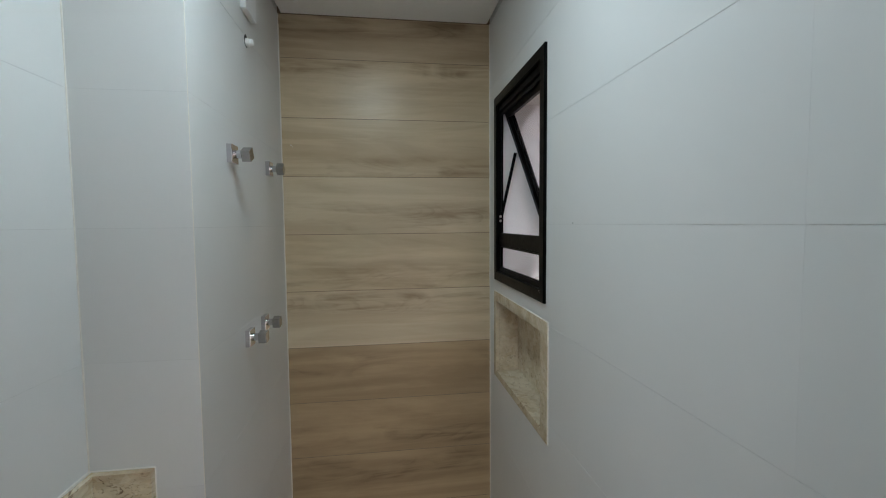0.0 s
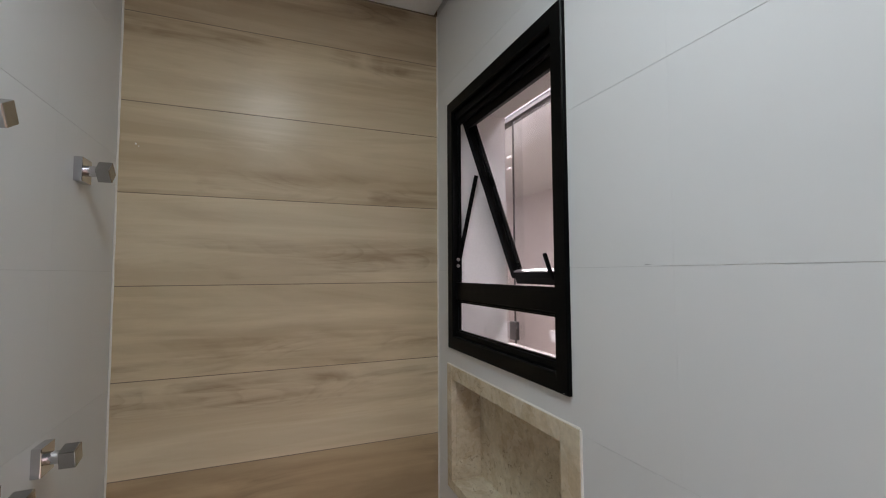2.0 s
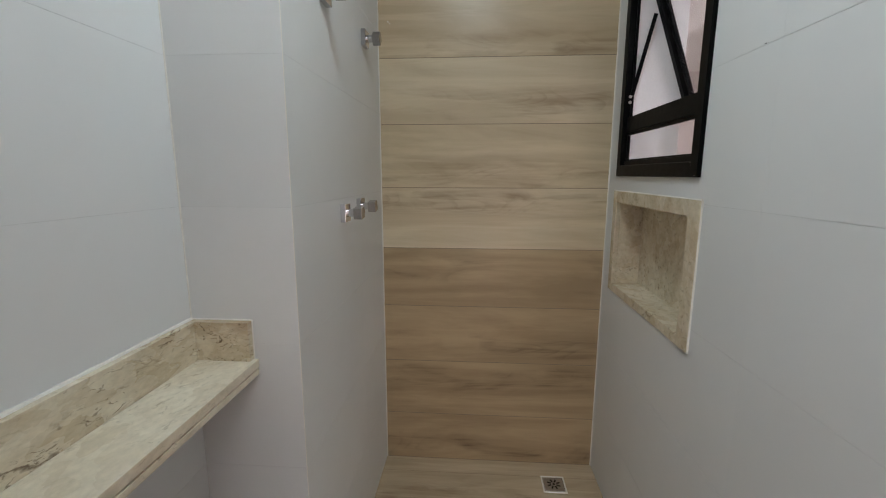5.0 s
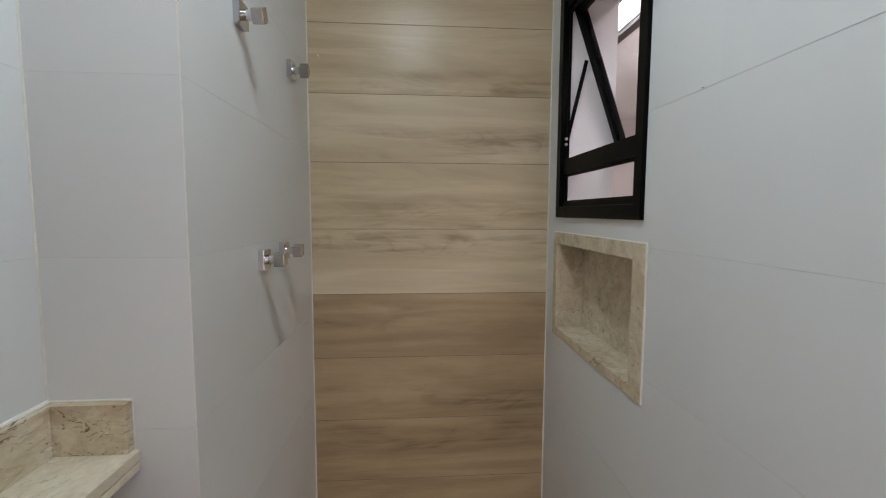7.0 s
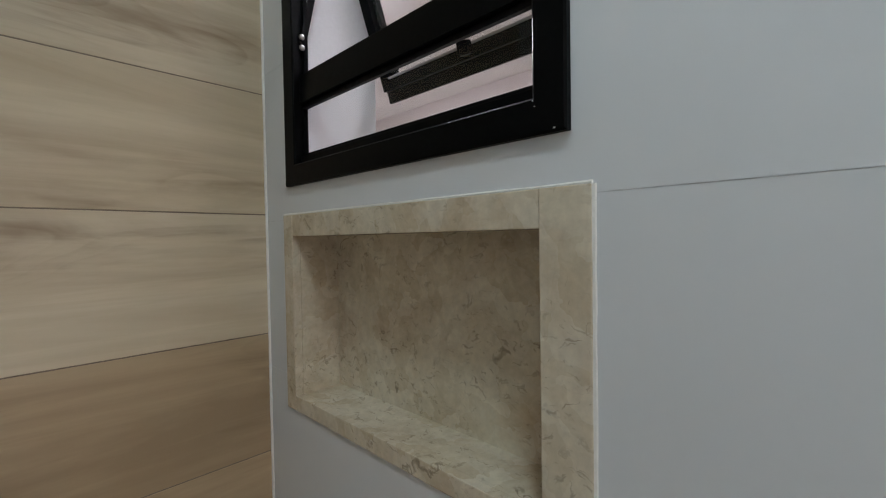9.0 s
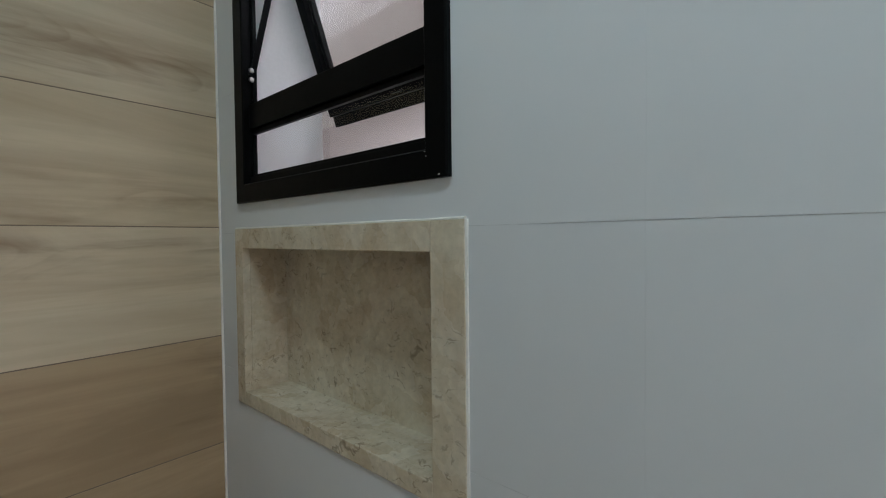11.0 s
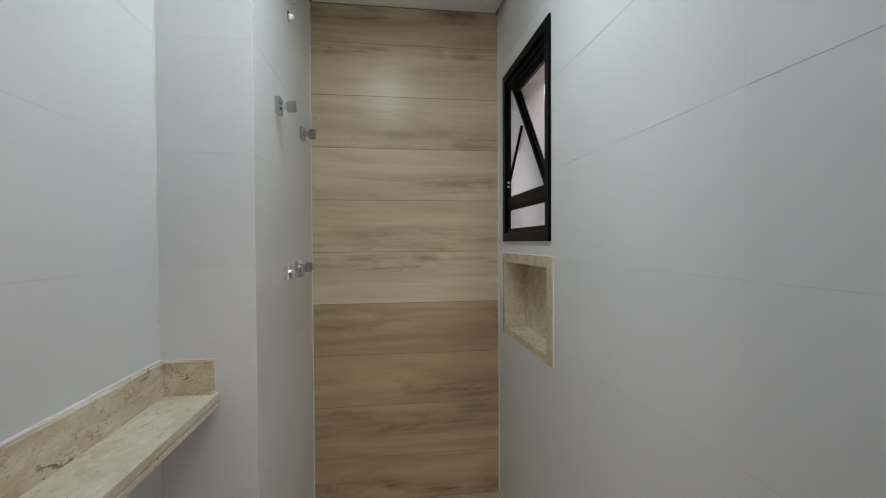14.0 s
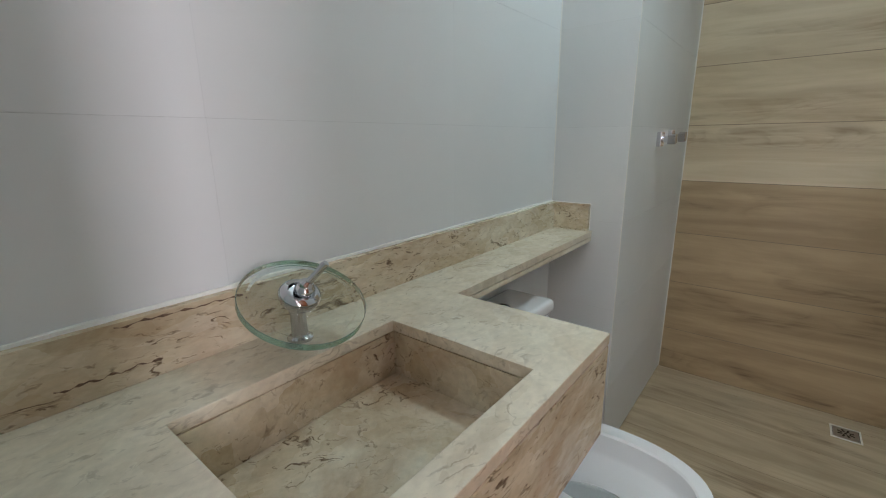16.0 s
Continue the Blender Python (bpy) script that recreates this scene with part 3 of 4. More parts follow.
part("side_panel", boxed((XR + 0.0125, ND, NI[1] + 0.001, NI[1] + 0.012, NI[2] - 0.001, NI[3] + 0.001)), STONE_NICHE, niche)
for p, q in (((XR - 0.001, NY0 - 0.001, NZ0), (XR - 0.001, NY0 - 0.001, NZ1)), ((XR - 0.001, NY0, NZ1 + 0.001), (XR - 0.001, NY1, NZ1 + 0.001)),
             ((XR - 0.001, NY1 + 0.001, NZ0), (XR - 0.001, NY1 + 0.001, NZ1))):
    part("sealant_line", bead(between(p, q), 0.0026), CAULK, niche, "uneven white sealant line", True)

# ---- vanity ----
CT = 0.902
CX, LXF, CY = -0.157, -0.478, 0.345                 # front, ledge's front, end of the deep part
BX0, BX1, BY0, BY1 = -0.487, -0.205, -0.212, 0.161  # basin opening
vanity = thing("vanity_counter", "cream marble vanity with carved rectangular basin and narrow ledge", "vanity")
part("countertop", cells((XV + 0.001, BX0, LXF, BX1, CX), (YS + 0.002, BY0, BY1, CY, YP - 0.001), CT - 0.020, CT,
     lambda x, y: (x < LXF or y < CY) and not (BX0 < x < BX1 and BY0 < y < BY1)), STONE_LIT, vanity)
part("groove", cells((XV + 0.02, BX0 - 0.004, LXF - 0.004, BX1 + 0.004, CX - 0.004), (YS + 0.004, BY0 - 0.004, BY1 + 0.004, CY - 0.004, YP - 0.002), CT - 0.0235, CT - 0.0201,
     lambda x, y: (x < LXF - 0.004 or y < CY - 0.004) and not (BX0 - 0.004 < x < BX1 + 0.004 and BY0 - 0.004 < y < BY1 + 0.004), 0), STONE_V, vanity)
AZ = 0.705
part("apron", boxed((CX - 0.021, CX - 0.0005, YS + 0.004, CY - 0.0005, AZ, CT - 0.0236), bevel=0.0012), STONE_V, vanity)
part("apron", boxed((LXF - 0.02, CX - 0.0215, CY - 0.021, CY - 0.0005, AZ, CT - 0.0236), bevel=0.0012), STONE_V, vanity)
part("ledge_strip", boxed((LXF - 0.022, LXF - 0.0005, CY, YP - 0.002, CT - 0.037, CT - 0.0236), bevel=0.001), STONE_LIT, vanity)
BZ = 0.795
# the basin's own shade is partly in its stone's colour
part("basin_wall", boxed((BX0 - 0.022, BX0 - 0.002, BY0 - 0.02, BY1 + 0.02, BZ - 0.02, CT - 0.0236)), STONE_BASIN_SHADED, vanity)
part("basin_wall", boxed((BX1 + 0.002, BX1 + 0.020, BY0 - 0.02, BY1 + 0.02, BZ - 0.02, CT - 0.0236)), STONE_BASIN_SHADED, vanity)
part("basin_wall", boxed((BX0 - 0.002, BX1 + 0.002, BY1 + 0.002, BY1 + 0.02, BZ - 0.02, CT - 0.0236)), STONE_BASIN_SHADED, vanity)
part("basin_wall", boxed((BX0 - 0.002, BX1 + 0.002, BY0 - 0.02, BY0 - 0.002, BZ - 0.02, CT - 0.0236)), STONE_BASIN_SHADED, vanity)
part("basin_floor", boxed((BX0 - 0.001, BX1 + 0.001, BY0 - 0.001, BY1 + 0.001, BZ - 0.02, BZ), bevel=0.001), STONE_BASIN_SHADED, vanity)
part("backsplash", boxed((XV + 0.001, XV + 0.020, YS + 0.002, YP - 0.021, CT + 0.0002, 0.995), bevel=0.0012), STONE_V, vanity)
for y0, y1, z, slope in ((-0.215, -0.045, 0.989, -0.03), (-0.285, -0.168, 0.929, -0.02)):
    fissure = bmesh.new()
    edge = [(y0 + (y1 - y0) * k / 24, z + slope * (y1 - y0) * k / 24 + 0.004 * noise.noise((k * 0.31, z * 9, 1.0)) + 0.002 * noise.noise((k * 1.3, z * 5, 4.0)), 0.0002 + 0.0024 * max(0.0, 0.25 + noise.noise((k * 0.45, 3.0, z)) + 0.7 * noise.noise((k * 1.7, 7.0, z)))) for k in range(25)]
    for x in (XV + 0.0198, XV + 0.0203):
        for y, zz, w in edge:
            fissure.verts.new((x, y, zz - w)); fissure.verts.new((x, y, zz + w))
    fissure.verts.ensure_lookup_table()
    for k in range(24):
        fissure.faces.new([fissure.verts[50 + 2 * k + q] for q in (0, 2, 3, 1)])
        for q in (0, 1):
            fissure.faces.new([fissure.verts[2 * k + q + d] for d in (0, 2, 52, 50)])
    part("fissure", fissure, FISSURE, vanity, "dark brown natural fissure in the stone")
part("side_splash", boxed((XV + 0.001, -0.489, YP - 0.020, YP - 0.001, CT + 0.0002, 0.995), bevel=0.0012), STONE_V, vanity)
part("sealant_line", bead(between((XV + 0.004, YS + 0.01, 0.9965), (XV + 0.004, YP - 0.005, 0.9965)), 0.0042, 0.55), CAULK, vanity, "uneven white sealant line", True)
part("sealant_line", bead(between((XV + 0.004, YP - 0.002, 0.996), (-0.489, YP - 0.002, 0.996)), 0.002), CAULK, vanity, "", True)
part("sealant_line", bead(between((-0.488, YP - 0.001, CT), (-0.488, YP - 0.001, 0.996)), 0.0016), CAULK, vanity, "", True)

# ---- basin mixer ----
mixer = thing("basin_mixer", "chrome waterfall mixer tap with round tilted glass disc", "faucet", pose(-0.548, -0.012, CT))
STEM = Matrix.Translation((-0.006, 0.024, 0.0))
part("base", lathe(((0.0, 0.0), (0.021, 0.0), (0.021, 0.005), (0.016, 0.009), (0.0, 0.009)), 40, False), CHROME, mixer, smooth=True, place=STEM)
part("body", lathe(((0.0, 0.008), (0.0135, 0.008), (0.0125, 0.044), (0.0145, 0.054), (0.0, 0.054)), 40, False), CHROME, mixer, smooth=True, place=STEM)
TILTED = Matrix.Translation((0.026, 0.016, 0.074)) @ Matrix.Rotation(radians(26), 4, "Y")
part("glass_disc", lathe(((0.012, 0.0), (0.0955, 0.0), (0.0955, 0.011), (0.083, 0.011), (0.080, 0.006), (0.012, 0.006)), 72, closed=True),
     DISCGLASS, mixer, "clear glass disc", False, TILTED)
part("disc_edge", lathe(((0.0957, -0.0004), (0.0966, 0.0000), (0.0966, 0.0108), (0.0957, 0.0112)), 72, closed=True),
     RIMGLASS, mixer, "green glass edge", False, TILTED)
part("cap", lathe(((0.0, -0.006), (0.028, -0.006), (0.033, 0.004), (0.033, 0.010), (0.030, 0.016), (0.025, 0.019), (0.020, 0.018), (0.018, 0.013), (0.0, 0.012)), 40, False),
     CHROME, mixer, "", True, TILTED @ Matrix.Translation((-0.012, 0.0, 0)))
part("dome", lathe(((0.0, 0.0), (0.0155, 0.0), (0.0165, 0.008), (0.013, 0.016), (0.007, 0.020), (0.0, 0.021)), 32, False), CHROME, mixer, "", True,
     TILTED @ Matrix.Translation((-0.010, 0.004, 0.011)) @ Matrix.Rotation(radians(-20), 4, "X"))
part("lever", lathe(((0.0, 0.0), (0.0075, 0.002), (0.0062, 0.010), (0.0052, 0.030), (0.0064, 0.048), (0.0052, 0.053), (0.0, 0.054)), 20, False),
             CHROME, mixer, "", True, TILTED @ Matrix.Translation((-0.012, 0.006, 0.024)) @ Matrix.Rotation(radians(-24), 4, "X") @ Matrix.Rotation(radians(12), 4, "Y"))
part("lever_root", lathe(((0.0, -0.004), (0.012, -0.004), (0.013, 0.002), (0.009, 0.008), (0.0, 0.010)), 24, False), CHROME, mixer, "", True,
     TILTED @ Matrix.Translation((-0.011, 0.007, 0.026)) @ Matrix.Rotation(radians(-24), 4, "X"))


# ---- toilet ----
def oval(cx, cy, a, b, z, n=48, square=2.3):
    pts = []
    for i in range(n):
        t = 2 * math.pi * i / n
        c, s = math.cos(t), math.sin(t)
        pts.append((cx + a * math.copysign(abs(c) ** (2 / square), c), cy + b * math.copysign(abs(s) ** (2 / square), s), z))
    return pts


TY = 0.625
toilet = thing("toilet", "white porcelain close-coupled toilet without seat", "toilet", pose(0, TY, 0))
bowl = bmesh.new()
rings(bowl, [oval(-0.28, 0, 0.20, 0.11, 0.0), oval(-0.28, 0, 0.195, 0.105, 0.03), oval(-0.26, 0, 0.20, 0.11, 0.16), oval(-0.235, 0, 0.235, 0.155, 0.28),
             oval(-0.225, 0, 0.25, 0.182, 0.36), oval(-0.225, 0, 0.252, 0.185, 0.392), oval(-0.225, 0, 0.246, 0.179, 0.402),
             oval(-0.215, 0, 0.206, 0.139, 0.402), oval(-0.213, 0, 0.200, 0.133, 0.397), oval(-0.213, 0, 0.197, 0.130, 0.345), oval(-0.213, 0, 0.190, 0.123, 0.334),
             oval(-0.215, 0, 0.165, 0.105, 0.318), oval(-0.225, 0, 0.12, 0.075, 0.27), oval(-0.24, 0, 0.07, 0.045, 0.20)])
part("bowl", bowl, PORCELAIN, toilet, smooth=True)
part("water", lathe(((0.0, 0.0), (1.0, 0.0), (1.0, 0.002), (0.0, 0.002)), 40, False), WATER, toilet, place=Matrix.Translation((-0.226, 0, 0.272)) @ Matrix.Diagonal((0.115, 0.072, 1, 1)))
part("seat_deck", boxed((XV + 0.012, -0.40, -0.17, 0.17, 0.30, 0.40), bevel=0.02, segments=4), PORCELAIN, toilet, smooth=True)
part("tank", boxed((XV + 0.008, -0.467, -0.185, 0.185, 0.395, 0.715), bevel=0.028, segments=5), PORCELAIN, toilet, smooth=True)
part("tank_lid", boxed((XV + 0.004, -0.460, -0.192, 0.192, 0.706, 0.750), bevel=0.018, segments=5), PORCELAIN, toilet, smooth=True)
part("flush_button", lathe(((0.0, 0.0), (0.024, 0.0), (0.024, 0.003), (0.021, 0.006), (0.019, 0.004), (0.0, 0.005)), 32, False), CHROME, toilet, "chrome round flush button", True,
     Matrix.Translation((-0.55, 0.03, 0.749)))


# ---- shower valves ----
def valve(place, spin):
    ob = thing("shower_valve", "chrome shower valve with square plate and square knob", "valve", place, "shower valves on the tiled wall")
    part("plate", boxed((0.0, 0.016, -0.027, 0.027, -0.027, 0.027), bevel=0.0015), CHROME, ob)
    turn = Matrix.Rotation(radians(90), 4, "Y")
    part("stem", lathe(((0.0, 0.014), (0.012, 0.014), (0.012, 0.040), (0.0, 0.040)), 28, False), CHROME, ob, smooth=True, place=turn)
    # chrome knob in darker metal, standing in for a dark doorway mirrored in it
    part("knob", boxed((0.036, 0.063, -0.0168, 0.0168, -0.0168, 0.0168), bevel=0.002), SATIN, ob, place=Matrix.Rotation(radians(spin), 4, "X"))
    return ob


for y, z, spin in ((1.398, 1.785, 28), (1.808, 1.793, 45), (1.503, 1.211, 8), (1.682, 1.219, 12)):
    valve(pose(XL, y, z), spin)

outlet = thing("shower_outlet", "white plugged pipe stub in a broken hole", "pipe stub", pose(XL, 1.594, 2.186))
part("plug", lathe(((0.0, 0.0), (0.013, 0.0), (0.013, 0.010), (0.010, 0.013), (0.010, 0.022), (0.007, 0.024), (0.0, 0.020)), 16, False), PLASTIC, outlet, smooth=True, place=Matrix.Rotation(radians(90), 4, "Y"))
hole = bmesh.new()
rings(hole, [[(x, 0.019 * (1 + 0.25 * noise.noise((i * 0.9, 0, 3))) * math.cos(i * math.pi / 9), 0.020 * (1 + 0.3 * noise.noise((i * 0.9, 5, 3))) * math.sin(i * math.pi / 9) + 0.004) for i in range(18)] for x in (-0.0004, 0.0006)])
part("hole_edge", hole, DARK, outlet, "dark chipped hole")
plate = thing("blank_plate", "white plastic cover plate high on the tiled wall", "cover plate", pose(XL, 1.598, 2.350))
part("cover", boxed((0.0, 0.020, -0.058, 0.058, -0.076, 0.076), bevel=0.003), PLASTIC, plate, smooth=False)
part("screw", lathe(((0.0, 0.0), (0.004, 0.0), (0.0035, 0.0015), (0.0, 0.002)), 12, False), STEEL, plate, smooth=True, place=pose(0.006, -0.0585, 0.02, 90))

# ---- floor drain ----
drain = thing("floor_drain", "square steel shower drain set in the floor", "drain", pose(0.380, 1.914, 0.0))
part("rim", boxed((-0.05, 0.05, -0.05, -0.043, -0.004, 0.003), (-0.05, 0.05, 0.043, 0.05, -0.004, 0.003), (-0.05, -0.043, -0.043, 0.043, -0.004, 0.003), (0.043, 0.05, -0.043, 0.043, -0.004, 0.003)), CAULK, drain, "pale rim")
part("well", boxed((-0.043, 0.043, -0.043, 0.043, -0.004, 0.0008)), DARK, drain)
part("grate", lathe(((0.0, 0.0006), (0.0405, 0.0006), (0.0405, 0.002), (0.039, 0.0026), (0.0, 0.0028)), 4, False), STEEL, drain, "steel grate plate", False,
     Matrix.Rotation(radians(45), 4, "Z") @ Matrix.Diagonal((1.44, 1.44, 1, 1)))
for k in range(8):
    part("slot", boxed((0.012, 0.029, -0.0036, 0.0036, 0.0026, 0.0034), bevel=0.0003, segments=1), DARK, drain, place=Matrix.Rotation(radians(22.5 + 45 * k), 4, "Z"))
part("slot", lathe(((0.0, 0.0026), (0.0055, 0.0026), (0.0055, 0.0034), (0.0, 0.0034)), 16, False), DARK, drain)

# ---- door ----
hinge, free = Vector((0.552, -0.375, 0)), Vector((0.382, 0.152, 0))
along = (free - hinge).normalized()
WIDE = (free - hinge).length
# local x runs from the hinge to the free edge; the face into the room is local +y
DOORPOSE = Matrix.Translation(hinge) @ Matrix.Rotation(math.atan2(along.y, along.x), 4, "Z")
door = tagged(new("door_1"), "open red-brown varnished wooden door with steel lever", "door", kind="structure")
door.matrix_world = DOORPOSE
part("leaf", boxed((0.0, WIDE, -0.035, 0.0, 0.008, 2.095), bevel=0.002), DOORWOOD, door)
HZC, HB = 1.076, WIDE - 0.028


def rosette(parent, x, z, r=0.026):
    return part("rosette", lathe(((0.0, 0.0), (r, 0.0), (r, 0.005), (r - 0.002, 0.007), (r - 0.006, 0.008), (0.0, 0.008)), 40, False), HANDLE, parent, "round steel rosette", True,
                pose(x, 0.0, z, -90))


handle = part("lever_handle", boxed((-0.080, 0.006, 0.026, 0.035, -0.009, 0.009), bevel=0.0044, segments=5), HANDLE, door, "steel lever handle", True, pose(HB, 0, HZC, 0, -7, 0))
part("neck", lathe(((0.0, 0.0), (0.0085, 0.0), (0.0078, 0.018), (0.008, 0.030), (0.0, 0.030)), 28, False), HANDLE, handle, "", True, pose(0, 0, 0, -90))
part("lever_root", lathe(((0.0, 0.0252), (0.006, 0.0255), (0.0092, 0.028), (0.0095, 0.0325), (0.006, 0.0356), (0.0, 0.0358)), 28, False), HANDLE, handle, "", True, pose(0.004, 0, 0, -90))
part("lever_end", boxed((-0.089, -0.072, 0.0245, 0.0365, -0.0096, 0.0096), bevel=0.0034, segments=3), CHROME, handle, "", True)
rosette(handle, 0.0, 0.0, 0.021)
key = rosette(door, HB + 0.002, HZC - 0.054, 0.022)
part("keyhole", lathe(((0.0, 0.0), (0.0048, 0.0), (0.0048, 0.0012), (0.0, 0.0012)), 16, False), DARK, key, "dark keyhole", place=pose(0, 0, 0.0078))
for z in (0.25, 1.05, 1.85):
    part("hinge_knuckle", lathe(((0.0, -0.04), (0.006, -0.04), (0.006, 0.04), (0.0, 0.04)), 16, False), SATIN, door, "", True, pose(-0.007, 0.004, z))
jamb = tagged(new("door_frame"), "red-brown wooden door frame in the doorway", "door frame", kind="structure")
part("jamb", boxed((DX0, DX0 + 0.02, YS - 0.135, YS + 0.004, 0, DH), bevel=0.002), DOORWOOD, jamb)
part("jamb", boxed((DX1 - 0.008, DX1 + 0.0125, YS - 0.135, YS - 0.03, 0, DH), bevel=0.002), DOORWOOD, jamb)
part("head", boxed((DX0 + 0.02, DX1 - 0.008, YS - 0.135, YS + 0.004, DH - 0.004, DH + 0.02), bevel=0.002), DOORWOOD, jamb)

# ---- ceiling lamp ----
led = thing("ceiling_light", "square recessed white led ceiling panel, lit", "ceiling light", pose(LX, LY, H))
part("trim_ring", boxed((-0.11, 0.11, -0.11, -0.09, -0.006, 0.02), (-0.11, 0.11, 0.09, 0.11, -0.006, 0.02), (-0.11, -0.09, -0.09, 0.09, -0.006, 0.02), (0.09, 0.11, -0.09, 0.09, -0.006, 0.02)), PLASTIC, led)
part("diffuser", boxed((-0.0905, 0.0905, -0.0905, 0.0905, 0.0, 0.004)), emit, led, "glowing white diffuser")


# ---- tiles and boards ----
def cut(rect, holes):
    """A rectangle (u0, u1, v0, v1) less the holes, as rectangles."""
    todo = [rect]
    for h0, h1, k0, k1 in holes:
        out = []
        for a, b, c, d in todo:
            if b <= h0 or a >= h1 or d <= k0 or c >= k1:
                out.append((a, b, c, d))
                continue
            if c < k0: out.append((a, b, c, k0))
            if d > k1: out.append((a, b, k1, d))
            lo, hi = max(c, k0), min(d, k1)
            if a < h0: out.append((a, h0, lo, hi))
            if b > h1: out.append((h1, b, lo, hi))
        todo = out
    return todo


def piece(rects, to_world, thick, chamfer):
    """One tile of one or more flush rectangles; to_world(u, v, w) places it, w counted out of the surface."""
    verts, faces = [], []
    chamfer = chamfer if len(rects) == 1 else 1e-5
    for a, b, c, d in rects:
        n = len(verts)
        e = min(chamfer, (b - a) / 3, (d - c) / 3)
        for (p, q, r, s, w) in ((a, b, c, d, -thick), (a, b, c, d, -e), (a + e, b - e, c + e, d - e, 0.0)):
            verts += [to_world(p, r, w), to_world(q, r, w), to_world(q, s, w), to_world(p, s, w)]
        for k in (0, 4):
            for i in range(4):
                faces.append((n + k + i, n + k + (i + 1) % 4, n + k + 4 + (i + 1) % 4, n + k + 4 + i))
        faces.append((n + 8, n + 9, n + 10, n + 11))
    return verts, faces


def lay(name, parent, mat, us, vs, holes, to_world, gap=0.0010, thick=0.005, chamfer=0.00012, mats=None, side=0.00006):
    for j in range(len(vs) - 1):
        for i in range(len(us) - 1):
            rect = (us[i] + side / 2, us[i + 1] - side / 2, vs[j] + gap / 2, vs[j + 1] - gap / 2)
            if rect[1] - rect[0] < 0.004 or rect[3] - rect[2] < 0.004:
                continue
            rects = cut(rect, holes)
            if not rects:
                continue
            verts, faces = piece(rects, to_world, thick, chamfer)
            me = bpy.data.meshes.new(name)
            me.from_pydata(verts, [], faces)
            bm = bmesh.new()
            bm.from_mesh(me)
            bmesh.ops.recalc_face_normals(bm, faces=bm.faces[:])
            out = Vector(to_world(0, 0, 1)) - Vector(to_world(0, 0, 0))
            for f in bm.faces:
                if abs(f.normal.dot(out)) > 0.99 and f.normal.dot(out) < 0:
                    bmesh.ops.reverse_faces(bm, faces=bm.faces[:])
                    break
            bm.to_mesh(me)
            bm.free()
            me.materials.append(mats(i, j) if mats else mat)
            ob = new(name, me)
            ob.parent = parent


def steps(lo, hi, origin, pitch):
    """Joint lines between lo and hi."""
    k = math.ceil((lo - origin) / pitch + 1e-6)
    out = [lo]
    while origin + k * pitch < hi - 1e-6:
        out.append(origin + k * pitch)
        k += 1
    return out + [hi]


ZS = steps(0.0, H, 1.255, 0.3165)
lay("tile", wall_east, TILE, steps(YS, YB, 1.0975, 0.5955), ZS,
    [(WO[0], WO[1], WO[2], WO[3]), (NO[0], NO[1], NO[2], NO[3])], lambda u, v, w: (XR - w, u, v))
lay("tile", wall_west, TILE, steps(YS, YP, 1.137, 0.5955), ZS, [], lambda u, v, w: (XV + w, u, v), side=0.00004)
lay("tile", wall_pier, TILE, steps(YP + 0.0005, YB, 1.7, 0.5955), ZS, [], lambda u, v, w: (XL + w, u, v))
lay("tile", wall_pier, TILE, [XV, XL - 0.0005], ZS, [], lambda u, v, w: (u, YP - w, v))
lay("tile", wall_south, TILE, steps(XV, XR, -0.34, 0.5955), ZS, [(DX0, DX1 + 0.012, -1, DH + 0.016)], lambda u, v, w: (u, YS + w, v))

LIGHT = ((0.64, 0.532, 0.37), (0.515, 0.408, 0.268), (0.215, 0.134, 0.070))
WARM = ((0.625, 0.508, 0.34), (0.485, 0.377, 0.239), (0.205, 0.127, 0.066))
DEEP = ((0.475, 0.348, 0.207), (0.355, 0.25, 0.143), (0.13, 0.08, 0.041))
# top board's brown, darkened to include the shade under the ceiling
TOP_SHADED = ((0.51, 0.405, 0.27), (0.39, 0.296, 0.187), (0.17, 0.107, 0.057))
PALE = ((0.68, 0.57, 0.40), (0.56, 0.445, 0.295), (0.215, 0.134, 0.070))
TONES = (DEEP, DEEP, DEEP, DEEP, PALE, WARM, LIGHT, WARM, WARM, TOP_SHADED)
BZS = steps(0.0, H, 1.010, 0.2602)
STREAKS = (0.06, 0.40, 0.56, 0.93, 1.215, 1.315, 1.60, 1.83, 2.275, 2.46)
BOARDS = [wood_tile("wood_board", *TONES[min(j, 9)], (3.1 * j + 0.7, 1.7 * j, 2.3 * j), STREAKS[min(j, 9)],
                    strength=0.66, busy=0.19 if z < 1.0 else 0.0) for j, z in enumerate(BZS[:-1])]
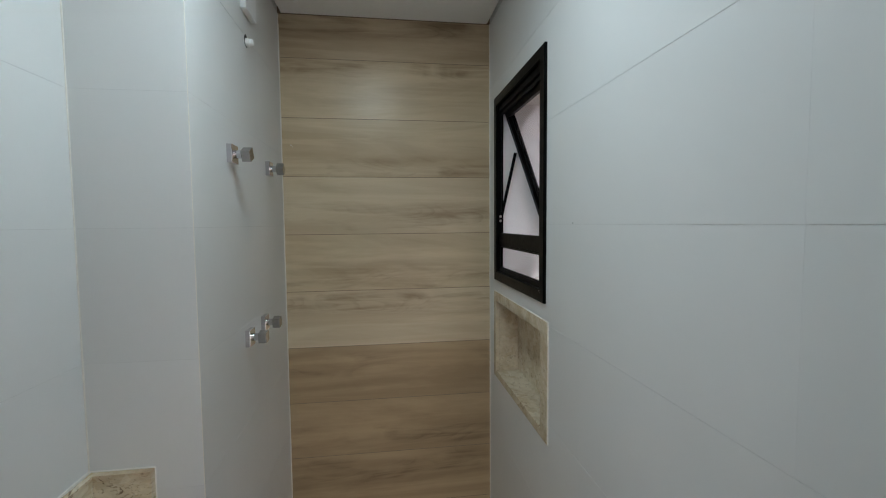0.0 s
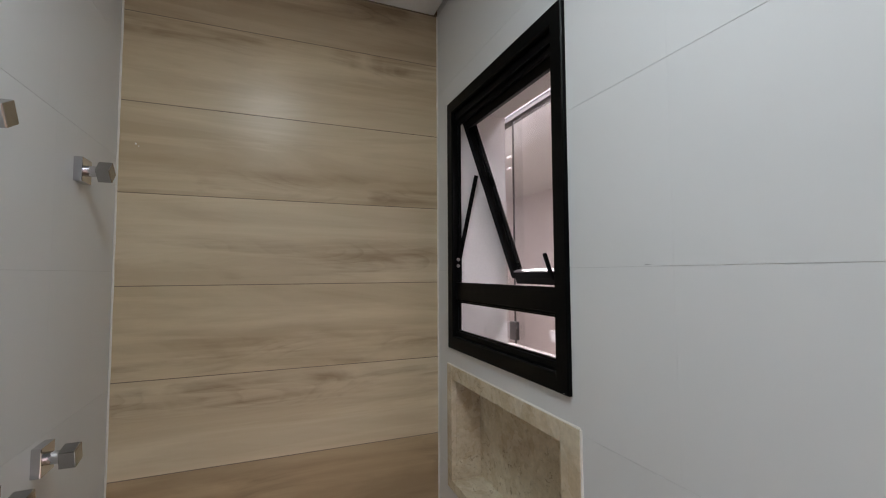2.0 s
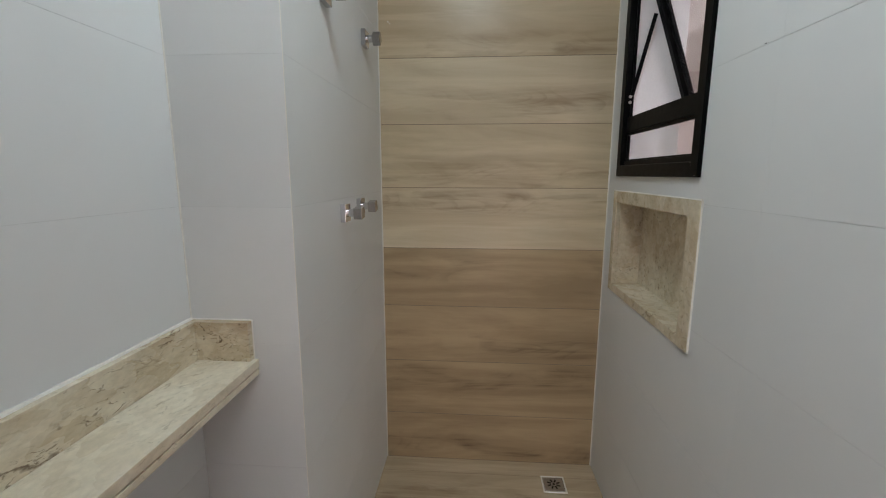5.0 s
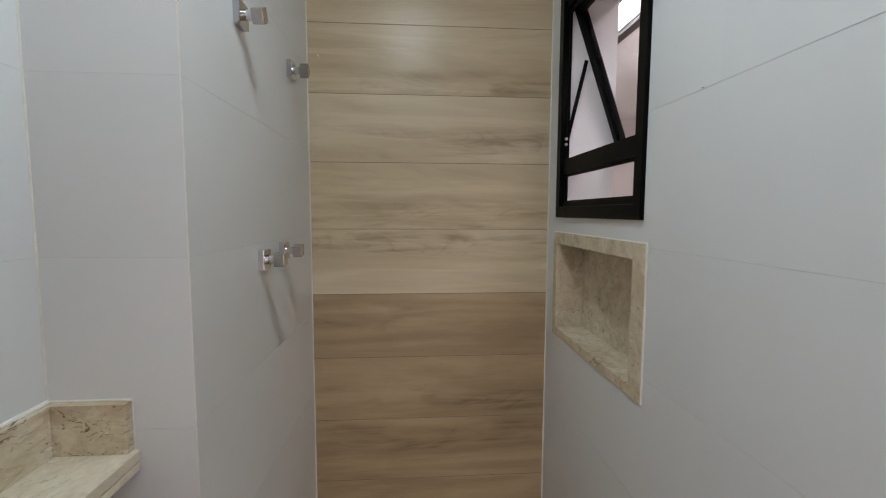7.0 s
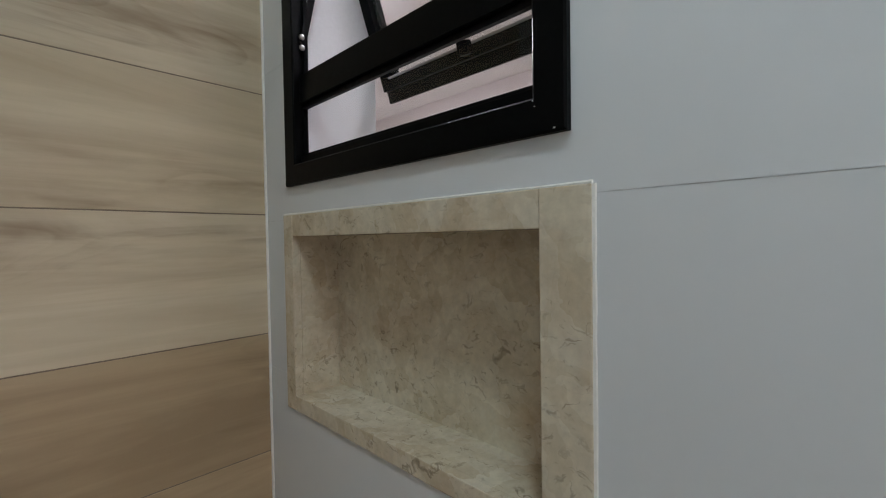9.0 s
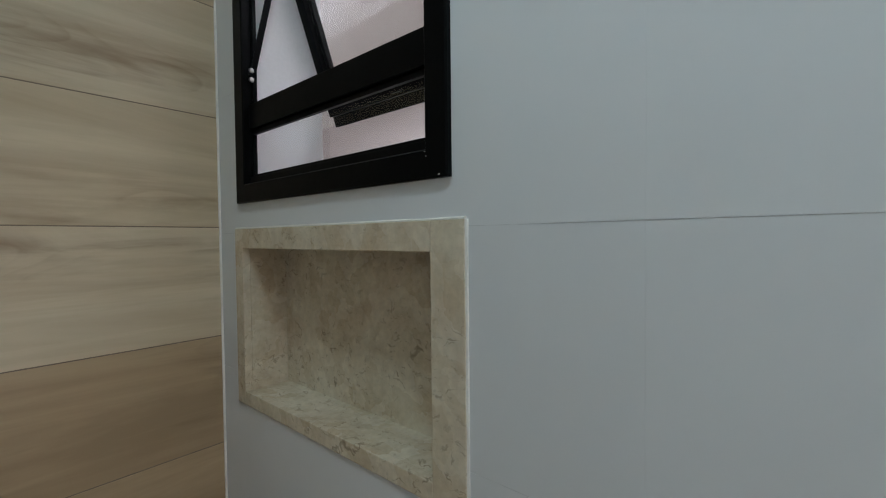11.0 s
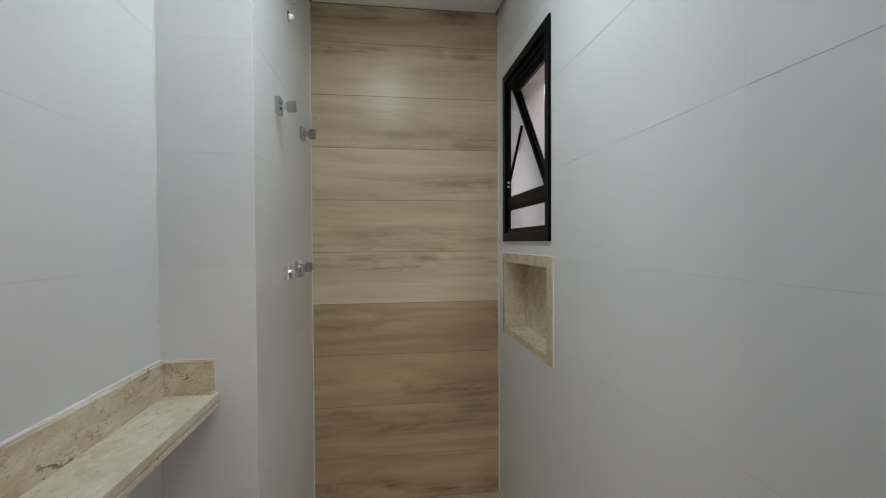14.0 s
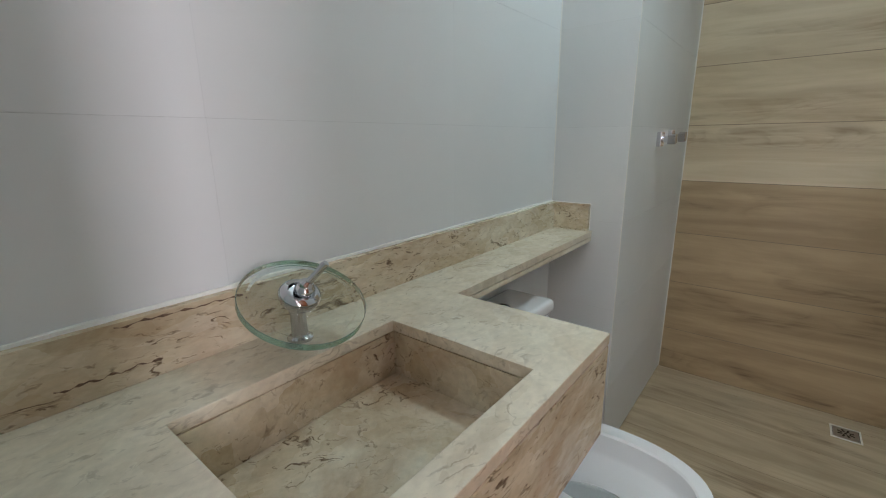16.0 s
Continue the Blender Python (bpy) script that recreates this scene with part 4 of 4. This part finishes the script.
lay("plank", wall_north, None, [XL, XR], BZS, [], lambda u, v, w: (u, YB - w, v), gap=0.0022, chamfer=0.0008, mats=lambda i, j: BOARDS[j])

FLOORS = [wood_tile("floor_board", (0.56, 0.455, 0.31), (0.40, 0.312, 0.20), (0.16, 0.105, 0.056), (5.3 * j, 2.9 * j, 0.3 * j), 1.83 - 0.2602 * (3 - j), True, 0.75, 0.26) for j in range(4)]
YSF = steps(YS, YB, 1.700, 0.2602)
FLOORS.reverse()
lay("plank", floor, None, [XV, XR], YSF, [(XV, XL, YP, YB), (0.330, 0.430, 1.864, 1.964)], lambda u, v, w: (u, v, w),
    gap=0.0022, chamfer=0.0008, mats=lambda i, j: FLOORS[j % 4])

# corner sealant
for name, p, q, r in (("corner_sealant", (XL + 0.001, YB - 0.001, 0.0), (XL + 0.001, YB - 0.001, H), 0.0032),
                      ("corner_sealant", (XR - 0.001, YB - 0.001, 0.0), (XR - 0.001, YB - 0.001, H), 0.0030),
                      ("corner_sealant", (XL - 0.0006, YP + 0.0006, 0.0), (XL - 0.0006, YP + 0.0006, H), 0.0012),
                      ("corner_sealant", (XV + 0.001, YP - 0.001, 0.998), (XV + 0.001, YP - 0.001, H), 0.0018)):
    tagged(part(name, bead(between(p, q, 0.03), r, 0.35), CAULK, None, "", True), "pale sealant bead in the tile corner", "trim", kind="structure")

# chipped joint and small specks
chip = bmesh.new()
for i, (dy, dz, s) in enumerate(((0.0, 0.0, 0.0016), (0.004, 0.0003, 0.0010), (-0.005, -0.0002, 0.0008))):
    add_box(chip, XR - 0.0004, XR + 0.0006, 1.145 + dy - s, 1.145 + dy + s, 1.5745 + dz - s * 0.45, 1.5745 + dz + s * 0.45)
bmesh.ops.bevel(chip, geom=chip.edges[:], offset=0.0002, segments=1, affect="EDGES")
part("chip", chip, DARK, wall_east, "dark chip at the tile joint")
spot = bmesh.new()
for x, z, s in ((-0.336, 1.929, 0.0022), (-0.329, 1.922, 0.0012)):
    add_box(spot, x - s, x + s, YB - 0.0008, YB + 0.001, z - s, z + s * 1.2)
part("speck", spot, CAULK, wall_north, "white plaster speck")
